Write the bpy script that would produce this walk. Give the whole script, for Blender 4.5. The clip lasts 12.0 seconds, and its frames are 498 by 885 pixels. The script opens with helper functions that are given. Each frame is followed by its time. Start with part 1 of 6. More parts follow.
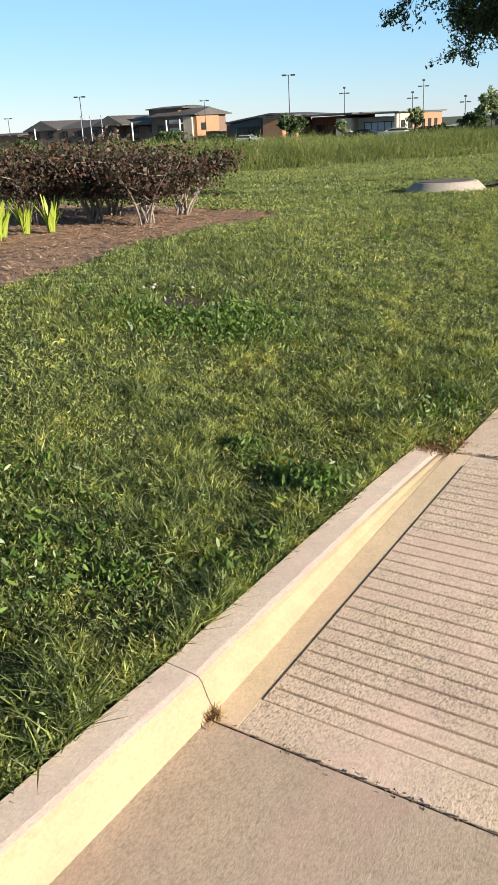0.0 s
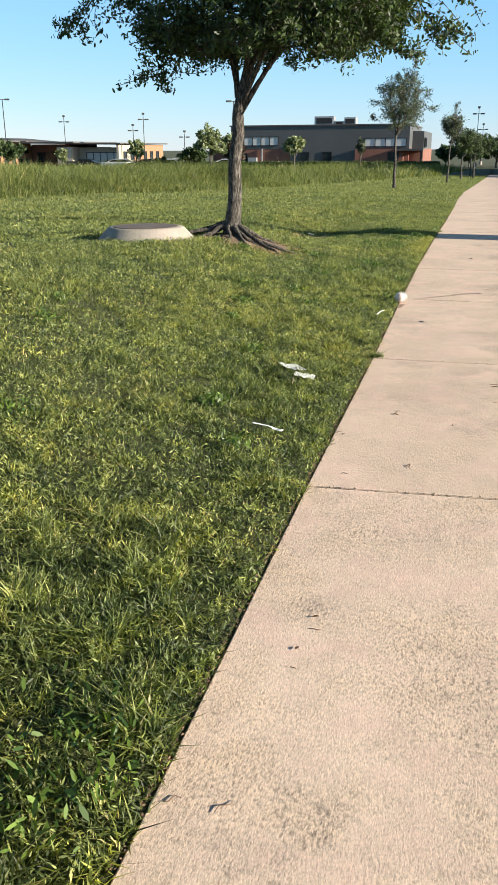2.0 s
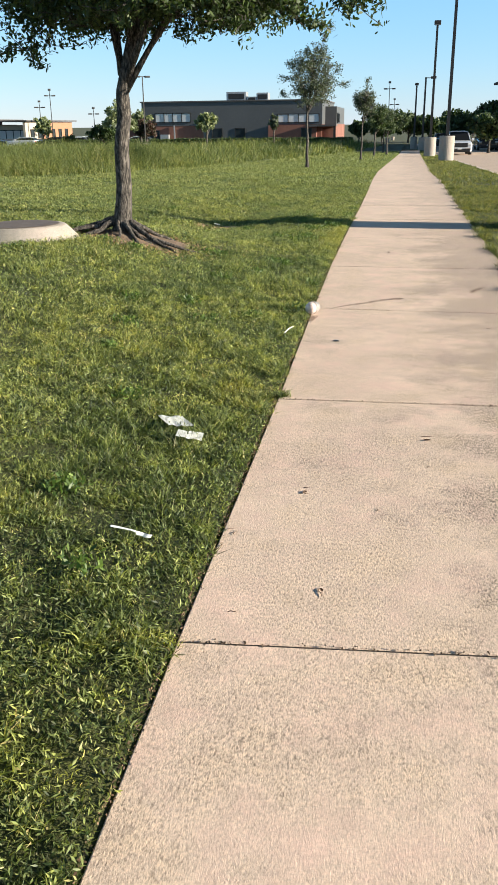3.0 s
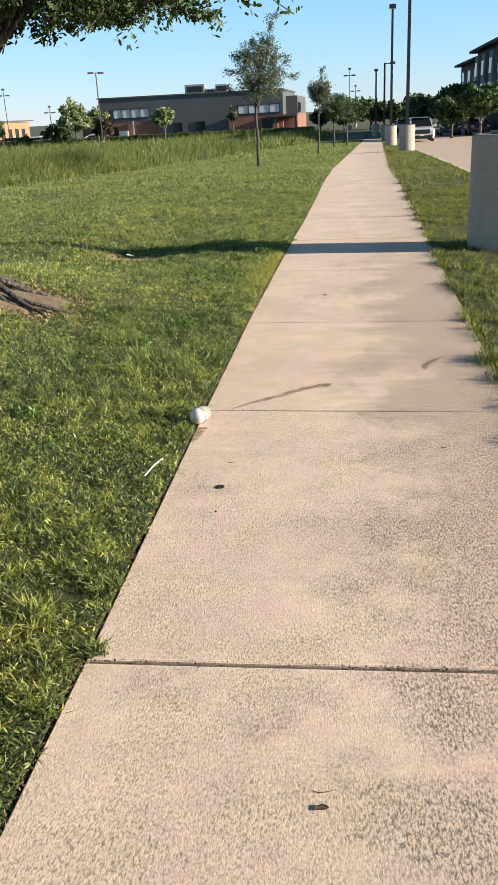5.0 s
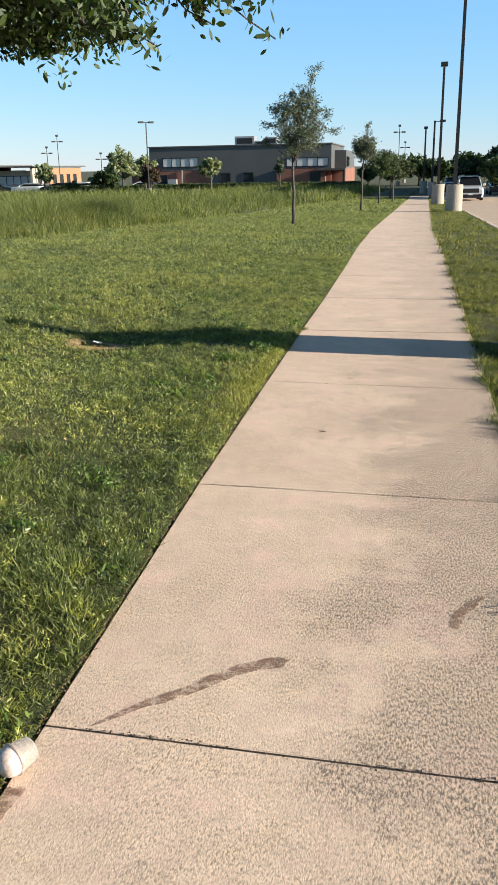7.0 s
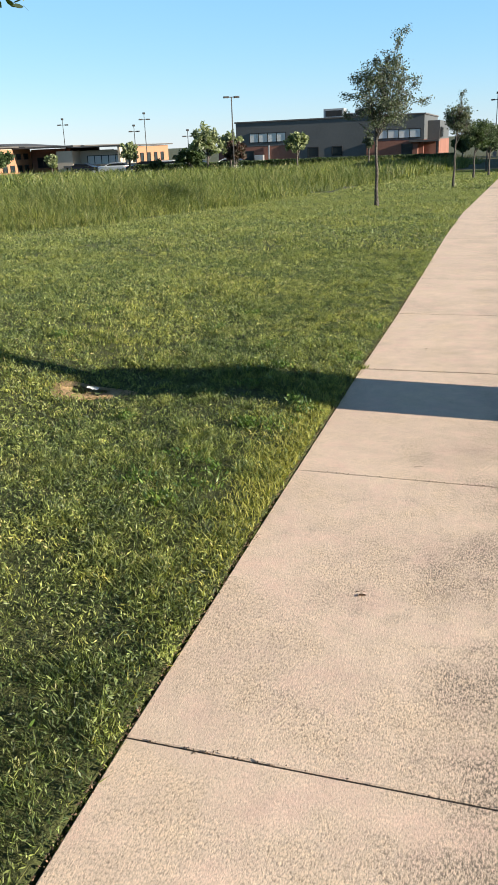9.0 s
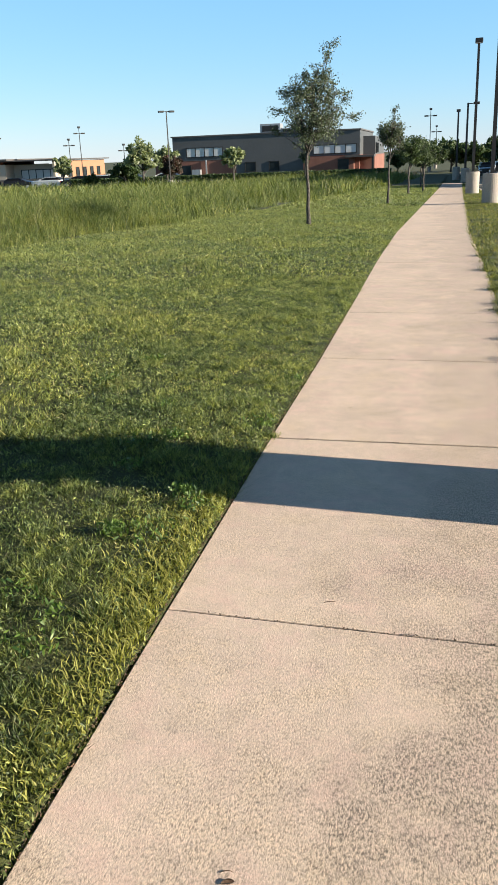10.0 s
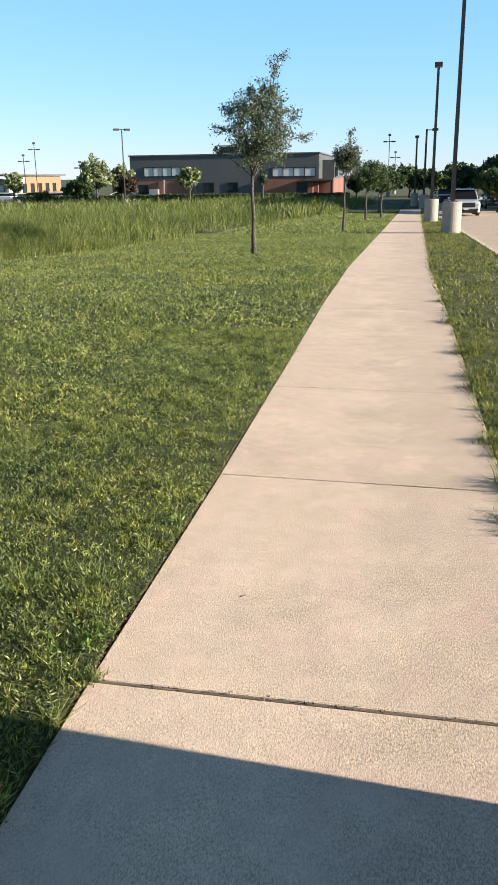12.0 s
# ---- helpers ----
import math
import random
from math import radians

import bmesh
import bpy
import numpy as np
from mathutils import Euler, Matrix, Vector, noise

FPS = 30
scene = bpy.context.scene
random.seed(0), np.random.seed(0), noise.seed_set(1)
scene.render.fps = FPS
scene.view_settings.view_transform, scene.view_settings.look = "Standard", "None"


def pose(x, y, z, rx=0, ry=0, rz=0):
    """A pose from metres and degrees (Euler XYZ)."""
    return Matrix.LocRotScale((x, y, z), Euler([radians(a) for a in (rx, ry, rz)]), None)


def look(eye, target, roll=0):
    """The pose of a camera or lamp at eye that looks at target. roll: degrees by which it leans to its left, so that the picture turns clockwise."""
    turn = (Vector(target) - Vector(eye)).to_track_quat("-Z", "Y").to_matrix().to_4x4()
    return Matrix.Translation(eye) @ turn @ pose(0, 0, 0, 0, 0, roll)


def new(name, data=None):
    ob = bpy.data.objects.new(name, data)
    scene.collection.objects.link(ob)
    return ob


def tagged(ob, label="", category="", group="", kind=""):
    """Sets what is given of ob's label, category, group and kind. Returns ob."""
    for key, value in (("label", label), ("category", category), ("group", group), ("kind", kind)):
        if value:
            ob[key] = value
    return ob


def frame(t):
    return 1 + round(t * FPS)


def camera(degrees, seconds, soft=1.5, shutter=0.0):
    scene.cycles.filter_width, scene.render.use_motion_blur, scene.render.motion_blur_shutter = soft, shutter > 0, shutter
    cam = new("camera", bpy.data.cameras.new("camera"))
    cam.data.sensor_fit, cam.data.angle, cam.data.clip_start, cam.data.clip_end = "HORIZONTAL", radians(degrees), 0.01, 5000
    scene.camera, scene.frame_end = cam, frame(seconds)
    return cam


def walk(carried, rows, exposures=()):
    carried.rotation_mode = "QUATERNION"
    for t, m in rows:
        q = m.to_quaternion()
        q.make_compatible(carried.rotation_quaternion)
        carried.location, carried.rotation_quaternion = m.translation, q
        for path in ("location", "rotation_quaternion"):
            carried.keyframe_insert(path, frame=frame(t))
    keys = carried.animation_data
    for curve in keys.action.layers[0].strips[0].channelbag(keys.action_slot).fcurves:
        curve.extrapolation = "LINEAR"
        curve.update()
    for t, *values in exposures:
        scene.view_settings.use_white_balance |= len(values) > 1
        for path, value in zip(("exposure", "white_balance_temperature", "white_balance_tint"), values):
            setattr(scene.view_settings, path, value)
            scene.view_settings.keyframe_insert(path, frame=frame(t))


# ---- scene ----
cam = camera(33.5, 12.0)
PATH = [
    (0, (1.063, 3.178, 1.227), (0.019, 4.729, 0.515), -3.2),
    (0.5, (0.897, 3.772, 1.222), (0.127, 5.467, 0.491), -1.3),
    (1, (0.731, 4.277, 1.211), (0.026, 6.028, 0.551), -0.8),
    (1.5, (0.673, 4.875, 1.221), (0.181, 6.703, 0.576), -0.3),
    (2, (0.564, 5.387, 1.222), (0.071, 7.207, 0.554), -0.3),
    (2.5, (0.545, 5.949, 1.265), (0.167, 7.786, 0.57), 0.3),
    (3, (0.524, 6.461, 1.295), (0.209, 8.301, 0.578), -0.7),
    (3.5, (0.516, 6.989, 1.313), (0.293, 8.831, 0.568), -1.2),
    (3.7, (0.549, 7.2, 1.303), (0.359, 9.043, 0.55), -1.6),
    (5.3, (0.819, 8.792, 1.501), (0.534, 10.633, 0.775), -2.7),
    (5.5, (0.808, 9.038, 1.487), (0.517, 10.886, 0.78), -1.9),
    (6, (0.907, 9.64, 1.519), (0.615, 11.504, 0.854), -1.1),
    (6.5, (0.963, 10.126, 1.544), (0.644, 11.995, 0.907), -1.3),
    (7, (0.972, 10.714, 1.558), (0.616, 12.578, 0.927), -1.1),
    (7.2, (0.989, 10.987, 1.56), (0.613, 12.844, 0.921), -0.9),
    (8.8, (1.006, 12.586, 1.646), (0.445, 14.385, 0.976), -3.0),
    (9, (0.945, 12.792, 1.651), (0.388, 14.589, 0.973), -2.5),
    (9.5, (0.961, 13.408, 1.679), (0.462, 15.223, 1.003), -2.5),
    (10, (0.96, 14.067, 1.685), (0.53, 15.907, 1.031), -2.3),
    (10.5, (0.952, 14.718, 1.672), (0.587, 16.583, 1.048), -2.3),
    (11, (0.983, 15.301, 1.692), (0.612, 17.171, 1.087), -2.1),
    (11.5, (0.957, 15.822, 1.716), (0.574, 17.688, 1.107), -1.0),
    (12, (0.983, 16.525, 1.691), (0.648, 18.399, 1.078), -0.8),
]
walk(cam, [(t, look(eye, target, roll)) for t, eye, target, roll in PATH], exposures=[(0, 1.2), (2, 1.33), (4, 1.34), (7, 1.27), (9.5, 1.33), (11.4, 1.29), (12, 1.43)])

# ---- world and sun ----
SUN = Vector((1.0, -0.095, 0.28)).normalized()
world = bpy.data.worlds.new("world")
scene.world = world
world.use_nodes = True
wn = world.node_tree
sky = wn.nodes.new("ShaderNodeTexSky")
sky.sky_type, sky.sun_disc = "NISHITA", False
sky.sun_elevation = math.asin(SUN.z)
sky.sun_rotation = math.atan2(SUN.x, SUN.y)
sky.air_density, sky.dust_density, sky.ozone_density = 1.0, 0.0, 4.0
wn.nodes["Background"].inputs["Strength"].default_value = 0.042
tint = wn.nodes.new("ShaderNodeMix")
tint.data_type, tint.blend_type = "RGBA", "MULTIPLY"
tint.inputs[0].default_value, tint.inputs[7].default_value = 1.0, (1.2, 0.93, 0.73, 1)
wn.links.new(sky.outputs[0], tint.inputs[6])
wn.links.new(tint.outputs[2], wn.nodes["Background"].inputs["Color"])
# clear haze that evens out the sky between horizon and zenith
haze = wn.nodes.new("ShaderNodeBackground")
haze.inputs["Strength"].default_value = 0.278
where = wn.nodes.new("ShaderNodeTexCoord")
height = wn.nodes.new("ShaderNodeSeparateXYZ")
fade = wn.nodes.new("ShaderNodeValToRGB")
fade.color_ramp.elements[0].position, fade.color_ramp.elements[0].color = 0.0, (0.15, 0.54, 0.92, 1)
fade.color_ramp.elements[1].position, fade.color_ramp.elements[1].color = 0.55, (0.0, 0.01, 0.03, 1)
middle = fade.color_ramp.elements.new(0.26)
middle.color = (0.16, 0.52, 1.08, 1)
wn.links.new(where.outputs["Generated"], height.inputs[0])
wn.links.new(height.outputs["Z"], fade.inputs[0])
wn.links.new(fade.outputs[0], haze.inputs["Color"])
both = wn.nodes.new("ShaderNodeAddShader")
wn.links.new(wn.nodes["Background"].outputs[0], both.inputs[0])
wn.links.new(haze.outputs[0], both.inputs[1])
wn.links.new(both.outputs[0], wn.nodes["World Output"].inputs["Surface"])
sun = new("sun", bpy.data.lights.new("sun", "SUN"))
sun.data.energy, sun.data.angle, sun.data.color = 5.0, radians(0.55), (0.985, 0.89, 0.74)
sun.matrix_world = look((0, 0, 30), Vector((0, 0, 30)) - SUN)


# ---- materials ----
def material(name, rough=0.8, metal=0.0):
    m = bpy.data.materials.new(name)
    m.use_nodes = True
    b = m.node_tree.nodes["Principled BSDF"]
    b.inputs["Roughness"].default_value, b.inputs["Metallic"].default_value = rough, metal
    return m, m.node_tree, b


def node(nt, kind, **values):
    n = nt.nodes.new(kind)
    for k, v in values.items():
        n.inputs[k].default_value = v
    return n


def noise_at(nt, vec, scale, detail=4.0, rough=0.6):
    n = node(nt, "ShaderNodeTexNoise", Scale=scale, Detail=detail, Roughness=rough)
    nt.links.new(vec, n.inputs["Vector"])
    return n.outputs["Fac"]


def ramp(nt, fac, stops):
    r = nt.nodes.new("ShaderNodeValToRGB")
    e = r.color_ramp.elements
    while len(e) < len(stops):
        e.new(0.5)
    for el, (p, c) in zip(e, stops):
        el.position = p
        el.color = (*c, 1) if len(c) == 3 else c
    nt.links.new(fac, r.inputs[0])
    return r.outputs[0]


def mix(nt, fac, a, b, kind="MIX"):
    m = nt.nodes.new("ShaderNodeMix")
    m.data_type, m.blend_type = "RGBA", kind
    for sock, v in ((m.inputs[0], fac), (m.inputs[6], a), (m.inputs[7], b)):
        if isinstance(v, bpy.types.NodeSocket):
            nt.links.new(v, sock)
        else:
            sock.default_value = v if isinstance(v, (int, float)) else (*v, 1)
    return m.outputs[2]


def bump(nt, b, height, strength, distance=0.01):
    n = node(nt, "ShaderNodeBump", Strength=strength, Distance=distance)
    nt.links.new(height, n.inputs["Height"])
    nt.links.new(n.outputs[0], b.inputs["Normal"])


def world_pos(nt):
    return nt.nodes.new("ShaderNodeNewGeometry").outputs["Position"]


def island(nt):
    return nt.nodes.new("ShaderNodeNewGeometry").outputs["Random Per Island"]


def object_random(nt):
    return nt.nodes.new("ShaderNodeObjectInfo").outputs["Random"]


def mottled(name, dark, light, scale=3.0, fine=60.0, rough=0.85, metal=0.0, relief=0.3, depth=0.004, rand=0.0):
    """A surface of two tones mixed at two scales, with fine relief."""
    m, nt, b = material(name, rough, metal)
    p = world_pos(nt)
    big, small = noise_at(nt, p, scale), noise_at(nt, p, fine, 3.0)
    c = ramp(nt, big, [(0.3, dark), (0.7, light)])
    c = mix(nt, 0.35, c, ramp(nt, small, [(0.3, dark), (0.7, light)]))
    if rand:
        v = node(nt, "ShaderNodeHueSaturation")
        mr = node(nt, "ShaderNodeMapRange", **{"To Min": 1 - rand, "To Max": 1 + rand})
        nt.links.new(object_random(nt), mr.inputs["Value"])
        nt.links.new(mr.outputs[0], v.inputs["Value"])
        nt.links.new(c, v.inputs["Color"])
        c = v.outputs[0]
    nt.links.new(c, b.inputs["Base Color"])
    bump(nt, b, small, relief, depth)
    return m


def concrete_material(name, tint, stain, speck=0.5, trodden=False, grain=1.0):
    """Weathered concrete: blotches, grimy areas, washed-out aggregate and pits."""
    m, nt, b = material(name, 0.9)
    p = world_pos(nt)
    base = ramp(nt, noise_at(nt, p, 1.1, 5), [(0.3, tuple(c * 0.93 for c in tint)), (0.7, tuple(min(c * 1.07, 0.8) for c in tint))])
    tone = ramp(nt, noise_at(nt, p, 3.2, 5, 0.7), [(0.33, (1.02, 0.95, 0.98)), (0.5, (1.0, 1.0, 1.0)), (0.67, (1.03, 1.025, 0.97))])
    base = mix(nt, 1.0, base, tone, "MULTIPLY")
    tone = ramp(nt, noise_at(nt, p, 9.0, 4, 0.7), [(0.35, (0.92, 0.92, 0.92)), (0.65, (1.05, 1.05, 1.05))])
    base = mix(nt, 1.0, base, tone, "MULTIPLY")
    drawn = nt.nodes.new("ShaderNodeVectorMath")
    drawn.operation = "MULTIPLY"
    drawn.inputs[1].default_value = (1.0, 0.42, 1.0)
    nt.links.new(p, drawn.inputs[0])
    brushed = drawn.outputs[0]
    sand = ramp(nt, noise_at(nt, brushed, 230, 2, 0.7), [(0.32, (0.6, 0.575, 0.555)), (0.5, (1.0, 1.0, 1.0)), (0.68, (1.2, 1.18, 1.15))])
    # the surface is washed out to the sand in places and still smooth in others
    washed = ramp(nt, noise_at(nt, p, 1.6, 6, 0.7), [(0.36, (0.25 * grain,) * 3), (0.54, (grain,) * 3)])
    base = mix(nt, washed, base, mix(nt, 1.0, base, sand, "MULTIPLY"))
    grime = ramp(nt, noise_at(nt, p, 0.8, 6, 0.62), [(0.56, (0, 0, 0)), (0.78, (0.5, 0.5, 0.5))])
    grit = noise_at(nt, brushed, 150, 5, 0.82)
    stones = node(nt, "ShaderNodeTexVoronoi", Scale=150.0)
    nt.links.new(p, stones.inputs["Vector"])
    pit = ramp(nt, grit, [(0.425, (1, 1, 1)), (0.47, (0, 0, 0))])
    worn = ramp(nt, noise_at(nt, p, 1.6, 6, 0.7), [(0.42, (0.12, 0.12, 0.12)), (0.60, (1, 1, 1))])
    c = mix(nt, mix(nt, 1.0, grime, ramp(nt, grit, [(0.40, (1, 1, 1)), (0.60, (0.1, 0.1, 0.1))]), "MULTIPLY"), base, stain)
    c = mix(nt, 1.0, c, ramp(nt, stones.outputs["Color"], [(0.1, (0.93, 0.93, 0.93)), (0.9, (1.06, 1.05, 1.04))]), "MULTIPLY")
    if trodden:
        # grey grime worn into the side of the walk next to the car park
        xyz = nt.nodes.new("ShaderNodeSeparateXYZ")
        nt.links.new(p, xyz.inputs[0])
        across = node(nt, "ShaderNodeMapRange", **{"From Min": 0.45, "From Max": 1.4, "To Min": -0.02, "To Max": 0.30})
        nt.links.new(xyz.outputs[0], across.inputs["Value"])
        blot = nt.nodes.new("ShaderNodeMath")
        nt.links.new(noise_at(nt, p, 2.1, 6, 0.68), blot.inputs[0])
        nt.links.new(across.outputs[0], blot.inputs[1])
        film = ramp(nt, blot.outputs[0], [(0.55, (0, 0, 0)), (0.71, (0.95, 0.95, 0.95))])
        film = mix(nt, 1.0, film, ramp(nt, grit, [(0.44, (1, 1, 1)), (0.54, (0.06, 0.06, 0.06))]), "MULTIPLY")
        # the further panels are less weathered
        aged = node(nt, "ShaderNodeMapRange", **{"From Min": 15.5, "From Max": 18.6, "To Min": 1.0, "To Max": 0.4})
        nt.links.new(xyz.outputs[1], aged.inputs["Value"])
        film = mix(nt, 1.0, film, aged.outputs[0], "MULTIPLY")
        worn = mix(nt, 1.0, worn, aged.outputs[0], "MULTIPLY")
        c = mix(nt, film, c, tuple(v * 0.55 for v in stain))
    pm = mix(nt, 1.0, mix(nt, 1.0, pit, worn, "MULTIPLY"), (speck, speck, speck), "MULTIPLY")
    c = mix(nt, pm, c, tuple(v * 0.2 for v in tint))
    # coarse pits where the face has scaled off
    deep = ramp(nt, noise_at(nt, brushed, 125, 4, 0.75), [(0.32, (0.75, 0.75, 0.75)), (0.40, (0, 0, 0))])
    deep = mix(nt, 1.0, mix(nt, 1.0, deep, worn, "MULTIPLY"), (speck, speck, speck), "MULTIPLY")
    c = mix(nt, deep, c, tuple(v * 0.32 for v in tint))
    nt.links.new(c, b.inputs["Base Color"])
    bump(nt, b, grit, 0.7, 0.003)
    return m


def leaf_material(name, dark, light, rough=0.5, trans=0.35):
    m, nt, b = material(name, rough)
    c = ramp(nt, island(nt), [(0.0, dark), (0.6, tuple((a + d) / 2 for a, d in zip(dark, light))), (1.0, light)])
    nt.links.new(c, b.inputs["Base Color"])
    t = nt.nodes.new("ShaderNodeBsdfTranslucent")
    nt.links.new(mix(nt, 1.0, c, (1.3, 1.4, 0.6), "MULTIPLY"), t.inputs["Color"])
    s = node(nt, "ShaderNodeMixShader", Fac=trans)
    nt.links.new(b.outputs[0], s.inputs[1])
    nt.links.new(t.outputs[0], s.inputs[2])
    nt.links.new(s.outputs[0], nt.nodes["Material Output"].inputs["Surface"])
    return m


def grass_material(name, dark, light, dry, patch=0.6, trans=0.35):
    """Blades that differ from one another and by patches of the lawn."""
    m, nt, b = material(name, 0.55)
    p = world_pos(nt)
    c = ramp(nt, island(nt), [(0.0, dark), (0.72, light), (0.9, light), (1.0, dry)])
    spots = ramp(nt, noise_at(nt, p, patch, 5, 0.6), [(0.35, (0.76, 0.84, 0.82)), (0.65, (1.18, 1.14, 1.0))])
    c = mix(nt, 1.0, c, spots, "MULTIPLY")
    # clump and tuft tones also put sunlit tops and shaded gaps into the colour
    clump = ramp(nt, noise_at(nt, p, 6.0, 4, 0.65), [(0.34, (0.42, 0.48, 0.5)), (0.5, (1.0, 0.99, 1.0)), (0.66, (1.42, 1.29, 1.1))])
    c = mix(nt, 1.0, c, clump, "MULTIPLY")
    tuft = ramp(nt, noise_at(nt, p, 19.0, 3, 0.7), [(0.36, (0.4, 0.45, 0.48)), (0.5, (0.97, 0.96, 0.96)), (0.64, (1.62, 1.5, 1.36))])
    c = mix(nt, 1.0, c, tuft, "MULTIPLY")
    worn = ramp(nt, noise_at(nt, p, 1.5, 5, 0.7), [(0.58, (0, 0, 0)), (0.74, (0.35, 0.35, 0.35))])
    c = mix(nt, worn, c, (0.22, 0.175, 0.075))
    nt.links.new(c, b.inputs["Base Color"])
    t = nt.nodes.new("ShaderNodeBsdfTranslucent")
    nt.links.new(mix(nt, 1.0, c, (1.3, 1.3, 0.6), "MULTIPLY"), t.inputs["Color"])
    s = node(nt, "ShaderNodeMixShader", Fac=trans)
    nt.links.new(b.outputs[0], s.inputs[1])
    nt.links.new(t.outputs[0], s.inputs[2])
    nt.links.new(s.outputs[0], nt.nodes["Material Output"].inputs["Surface"])
    return m


CONCRETE = concrete_material("pink_concrete", (0.70, 0.543, 0.42), (0.24, 0.195, 0.16), 0.75, True)
KERB = concrete_material("kerb_concrete", (0.64, 0.52, 0.435), (0.5, 0.43, 0.36), 0.15, False, 0.3)
GUTTER = concrete_material("tan_gutter_concrete", (0.72, 0.55, 0.37), (0.5, 0.38, 0.26), 0.1, False, 0.3)
# kerb concrete darkened and yellowed for the sunlit face: light put into colour
KERB_SUN_FACE = concrete_material("kerb_face_sun_tone", (0.37, 0.285, 0.18), (0.31, 0.245, 0.16), 0.08, False, 0.25)
PAVING = concrete_material("road_concrete", (0.50, 0.385, 0.29), (0.30, 0.25, 0.20), 0.35, False, 0.6)
GREY_CONCRETE = concrete_material("pale_concrete", (0.36, 0.325, 0.28), (0.22, 0.20, 0.18), 0.3)
FILLER = mottled("joint_filler", (0.06, 0.045, 0.035), (0.19, 0.14, 0.105), 9, 120)
DIRT = mottled("joint_dirt", (0.012, 0.009, 0.007), (0.05, 0.036, 0.027), 9, 120)
SOIL = mottled("soil", (0.026, 0.036, 0.007), (0.075, 0.08, 0.02), 2.0, 70, 0.95, 0, 0.8, 0.02)
MULCH = mottled("mulch", (0.20, 0.11, 0.065), (0.42, 0.26, 0.16), 6, 60, 0.95, 0, 1.0, 0.03)
BARK, bnt, bb = material("fissured_bark", 0.95)
bpos = bnt.nodes.new("ShaderNodeVectorMath")
bpos.operation = "MULTIPLY"
bpos.inputs[1].default_value = (1, 1, 0.28)
bnt.links.new(world_pos(bnt), bpos.inputs[0])
ridge = noise_at(bnt, bpos.outputs[0], 60, 4, 0.65)
bcol = ramp(bnt, ridge, [(0.38, (0.014, 0.012, 0.010)), (0.5, (0.058, 0.05, 0.042)), (0.66, (0.18, 0.158, 0.135))])
bnt.links.new(bcol, bb.inputs["Base Color"])
bump(bnt, bb, ridge, 1.0, 0.02)
LAWN = grass_material("lawn_blades", (0.034, 0.058, 0.018), (0.28, 0.325, 0.105), (0.43, 0.38, 0.21), 0.6, 0.4)
CLOVER = leaf_material("broad_leaf_weed", (0.03, 0.07, 0.014), (0.17, 0.25, 0.05), 0.45, 0.3)
LAWN_LEAF = grass_material("lawn_leaves", (0.03, 0.056, 0.02), (0.28, 0.335, 0.12), (0.41, 0.37, 0.2), 0.6, 0.35)
DRY = leaf_material("dry_grass", (0.16, 0.09, 0.04), (0.48, 0.33, 0.18), 0.8, 0.3)
VERGE = grass_material("dry_verge_blades", (0.045, 0.055, 0.014), (0.22, 0.245, 0.07), (0.38, 0.30, 0.14), 0.9, 0.38)
TALL = grass_material("tall_grass_blades", (0.04, 0.068, 0.014), (0.18, 0.22, 0.06), (0.46, 0.42, 0.23), 0.5, 0.36)
OAK = leaf_material("oak_leaf", (0.016, 0.034, 0.010), (0.07, 0.105, 0.024), 0.55, 0.25)
YOUNG = leaf_material("young_tree_leaf", (0.04, 0.056, 0.034), (0.125, 0.15, 0.085), 0.5, 0.25)
FAR_LEAF = leaf_material("far_leaf", (0.022, 0.045, 0.014), (0.07, 0.105, 0.028), 0.6, 0.2)
PALE_LEAF = leaf_material("pale_leaf", (0.10, 0.13, 0.055), (0.32, 0.35, 0.19), 0.5, 0.3)
SHRUB_LEAF = leaf_material("shrub_leaf", (0.022, 0.030, 0.012), (0.085, 0.032, 0.024), 0.6, 0.15)
BRICK = mottled("red_brick", (0.17, 0.07, 0.05), (0.26, 0.12, 0.085), 0.3, 6)
METAL_CLAD = mottled("grey_cladding", (0.062, 0.066, 0.068), (0.09, 0.094, 0.096), 0.15, 3, 0.6)
ORANGE = mottled("orange_stucco", (0.30, 0.155, 0.085), (0.36, 0.19, 0.11), 0.3, 4)
CREAM = mottled("cream_stucco", (0.40, 0.34, 0.26), (0.50, 0.43, 0.34), 0.3, 4)
BROWN_BRICK = mottled("brown_brick", (0.13, 0.085, 0.065), (0.20, 0.13, 0.10), 0.3, 4)
ROOF = mottled("roof_sheet", (0.06, 0.056, 0.052), (0.11, 0.10, 0.095), 0.3, 3, 0.7)
WHITE_PAINT = mottled("white_paint", (0.70, 0.70, 0.68), (0.80, 0.80, 0.78), 2, 30, 0.5)
DARK_METAL = mottled("dark_metal", (0.016, 0.015, 0.014), (0.035, 0.032, 0.03), 2, 30, 0.5, 0.3)
GREY_METAL = mottled("grey_metal", (0.32, 0.32, 0.32), (0.45, 0.45, 0.45), 2, 20, 0.45, 0.5)
GLASS_DARK, _, gb = material("window_glass", 0.12)
gb.inputs["Specular IOR Level"].default_value = 0.25
gb.inputs["Base Color"].default_value = (0.02, 0.028, 0.033, 1)
GLASS_PALE, _, gb = material("blind_behind_glass", 0.2)
gb.inputs["Base Color"].default_value = (0.55, 0.56, 0.55, 1)
PAPER = mottled("paper", (0.80, 0.82, 0.78), (0.88, 0.89, 0.86), 20, 200, 0.7)


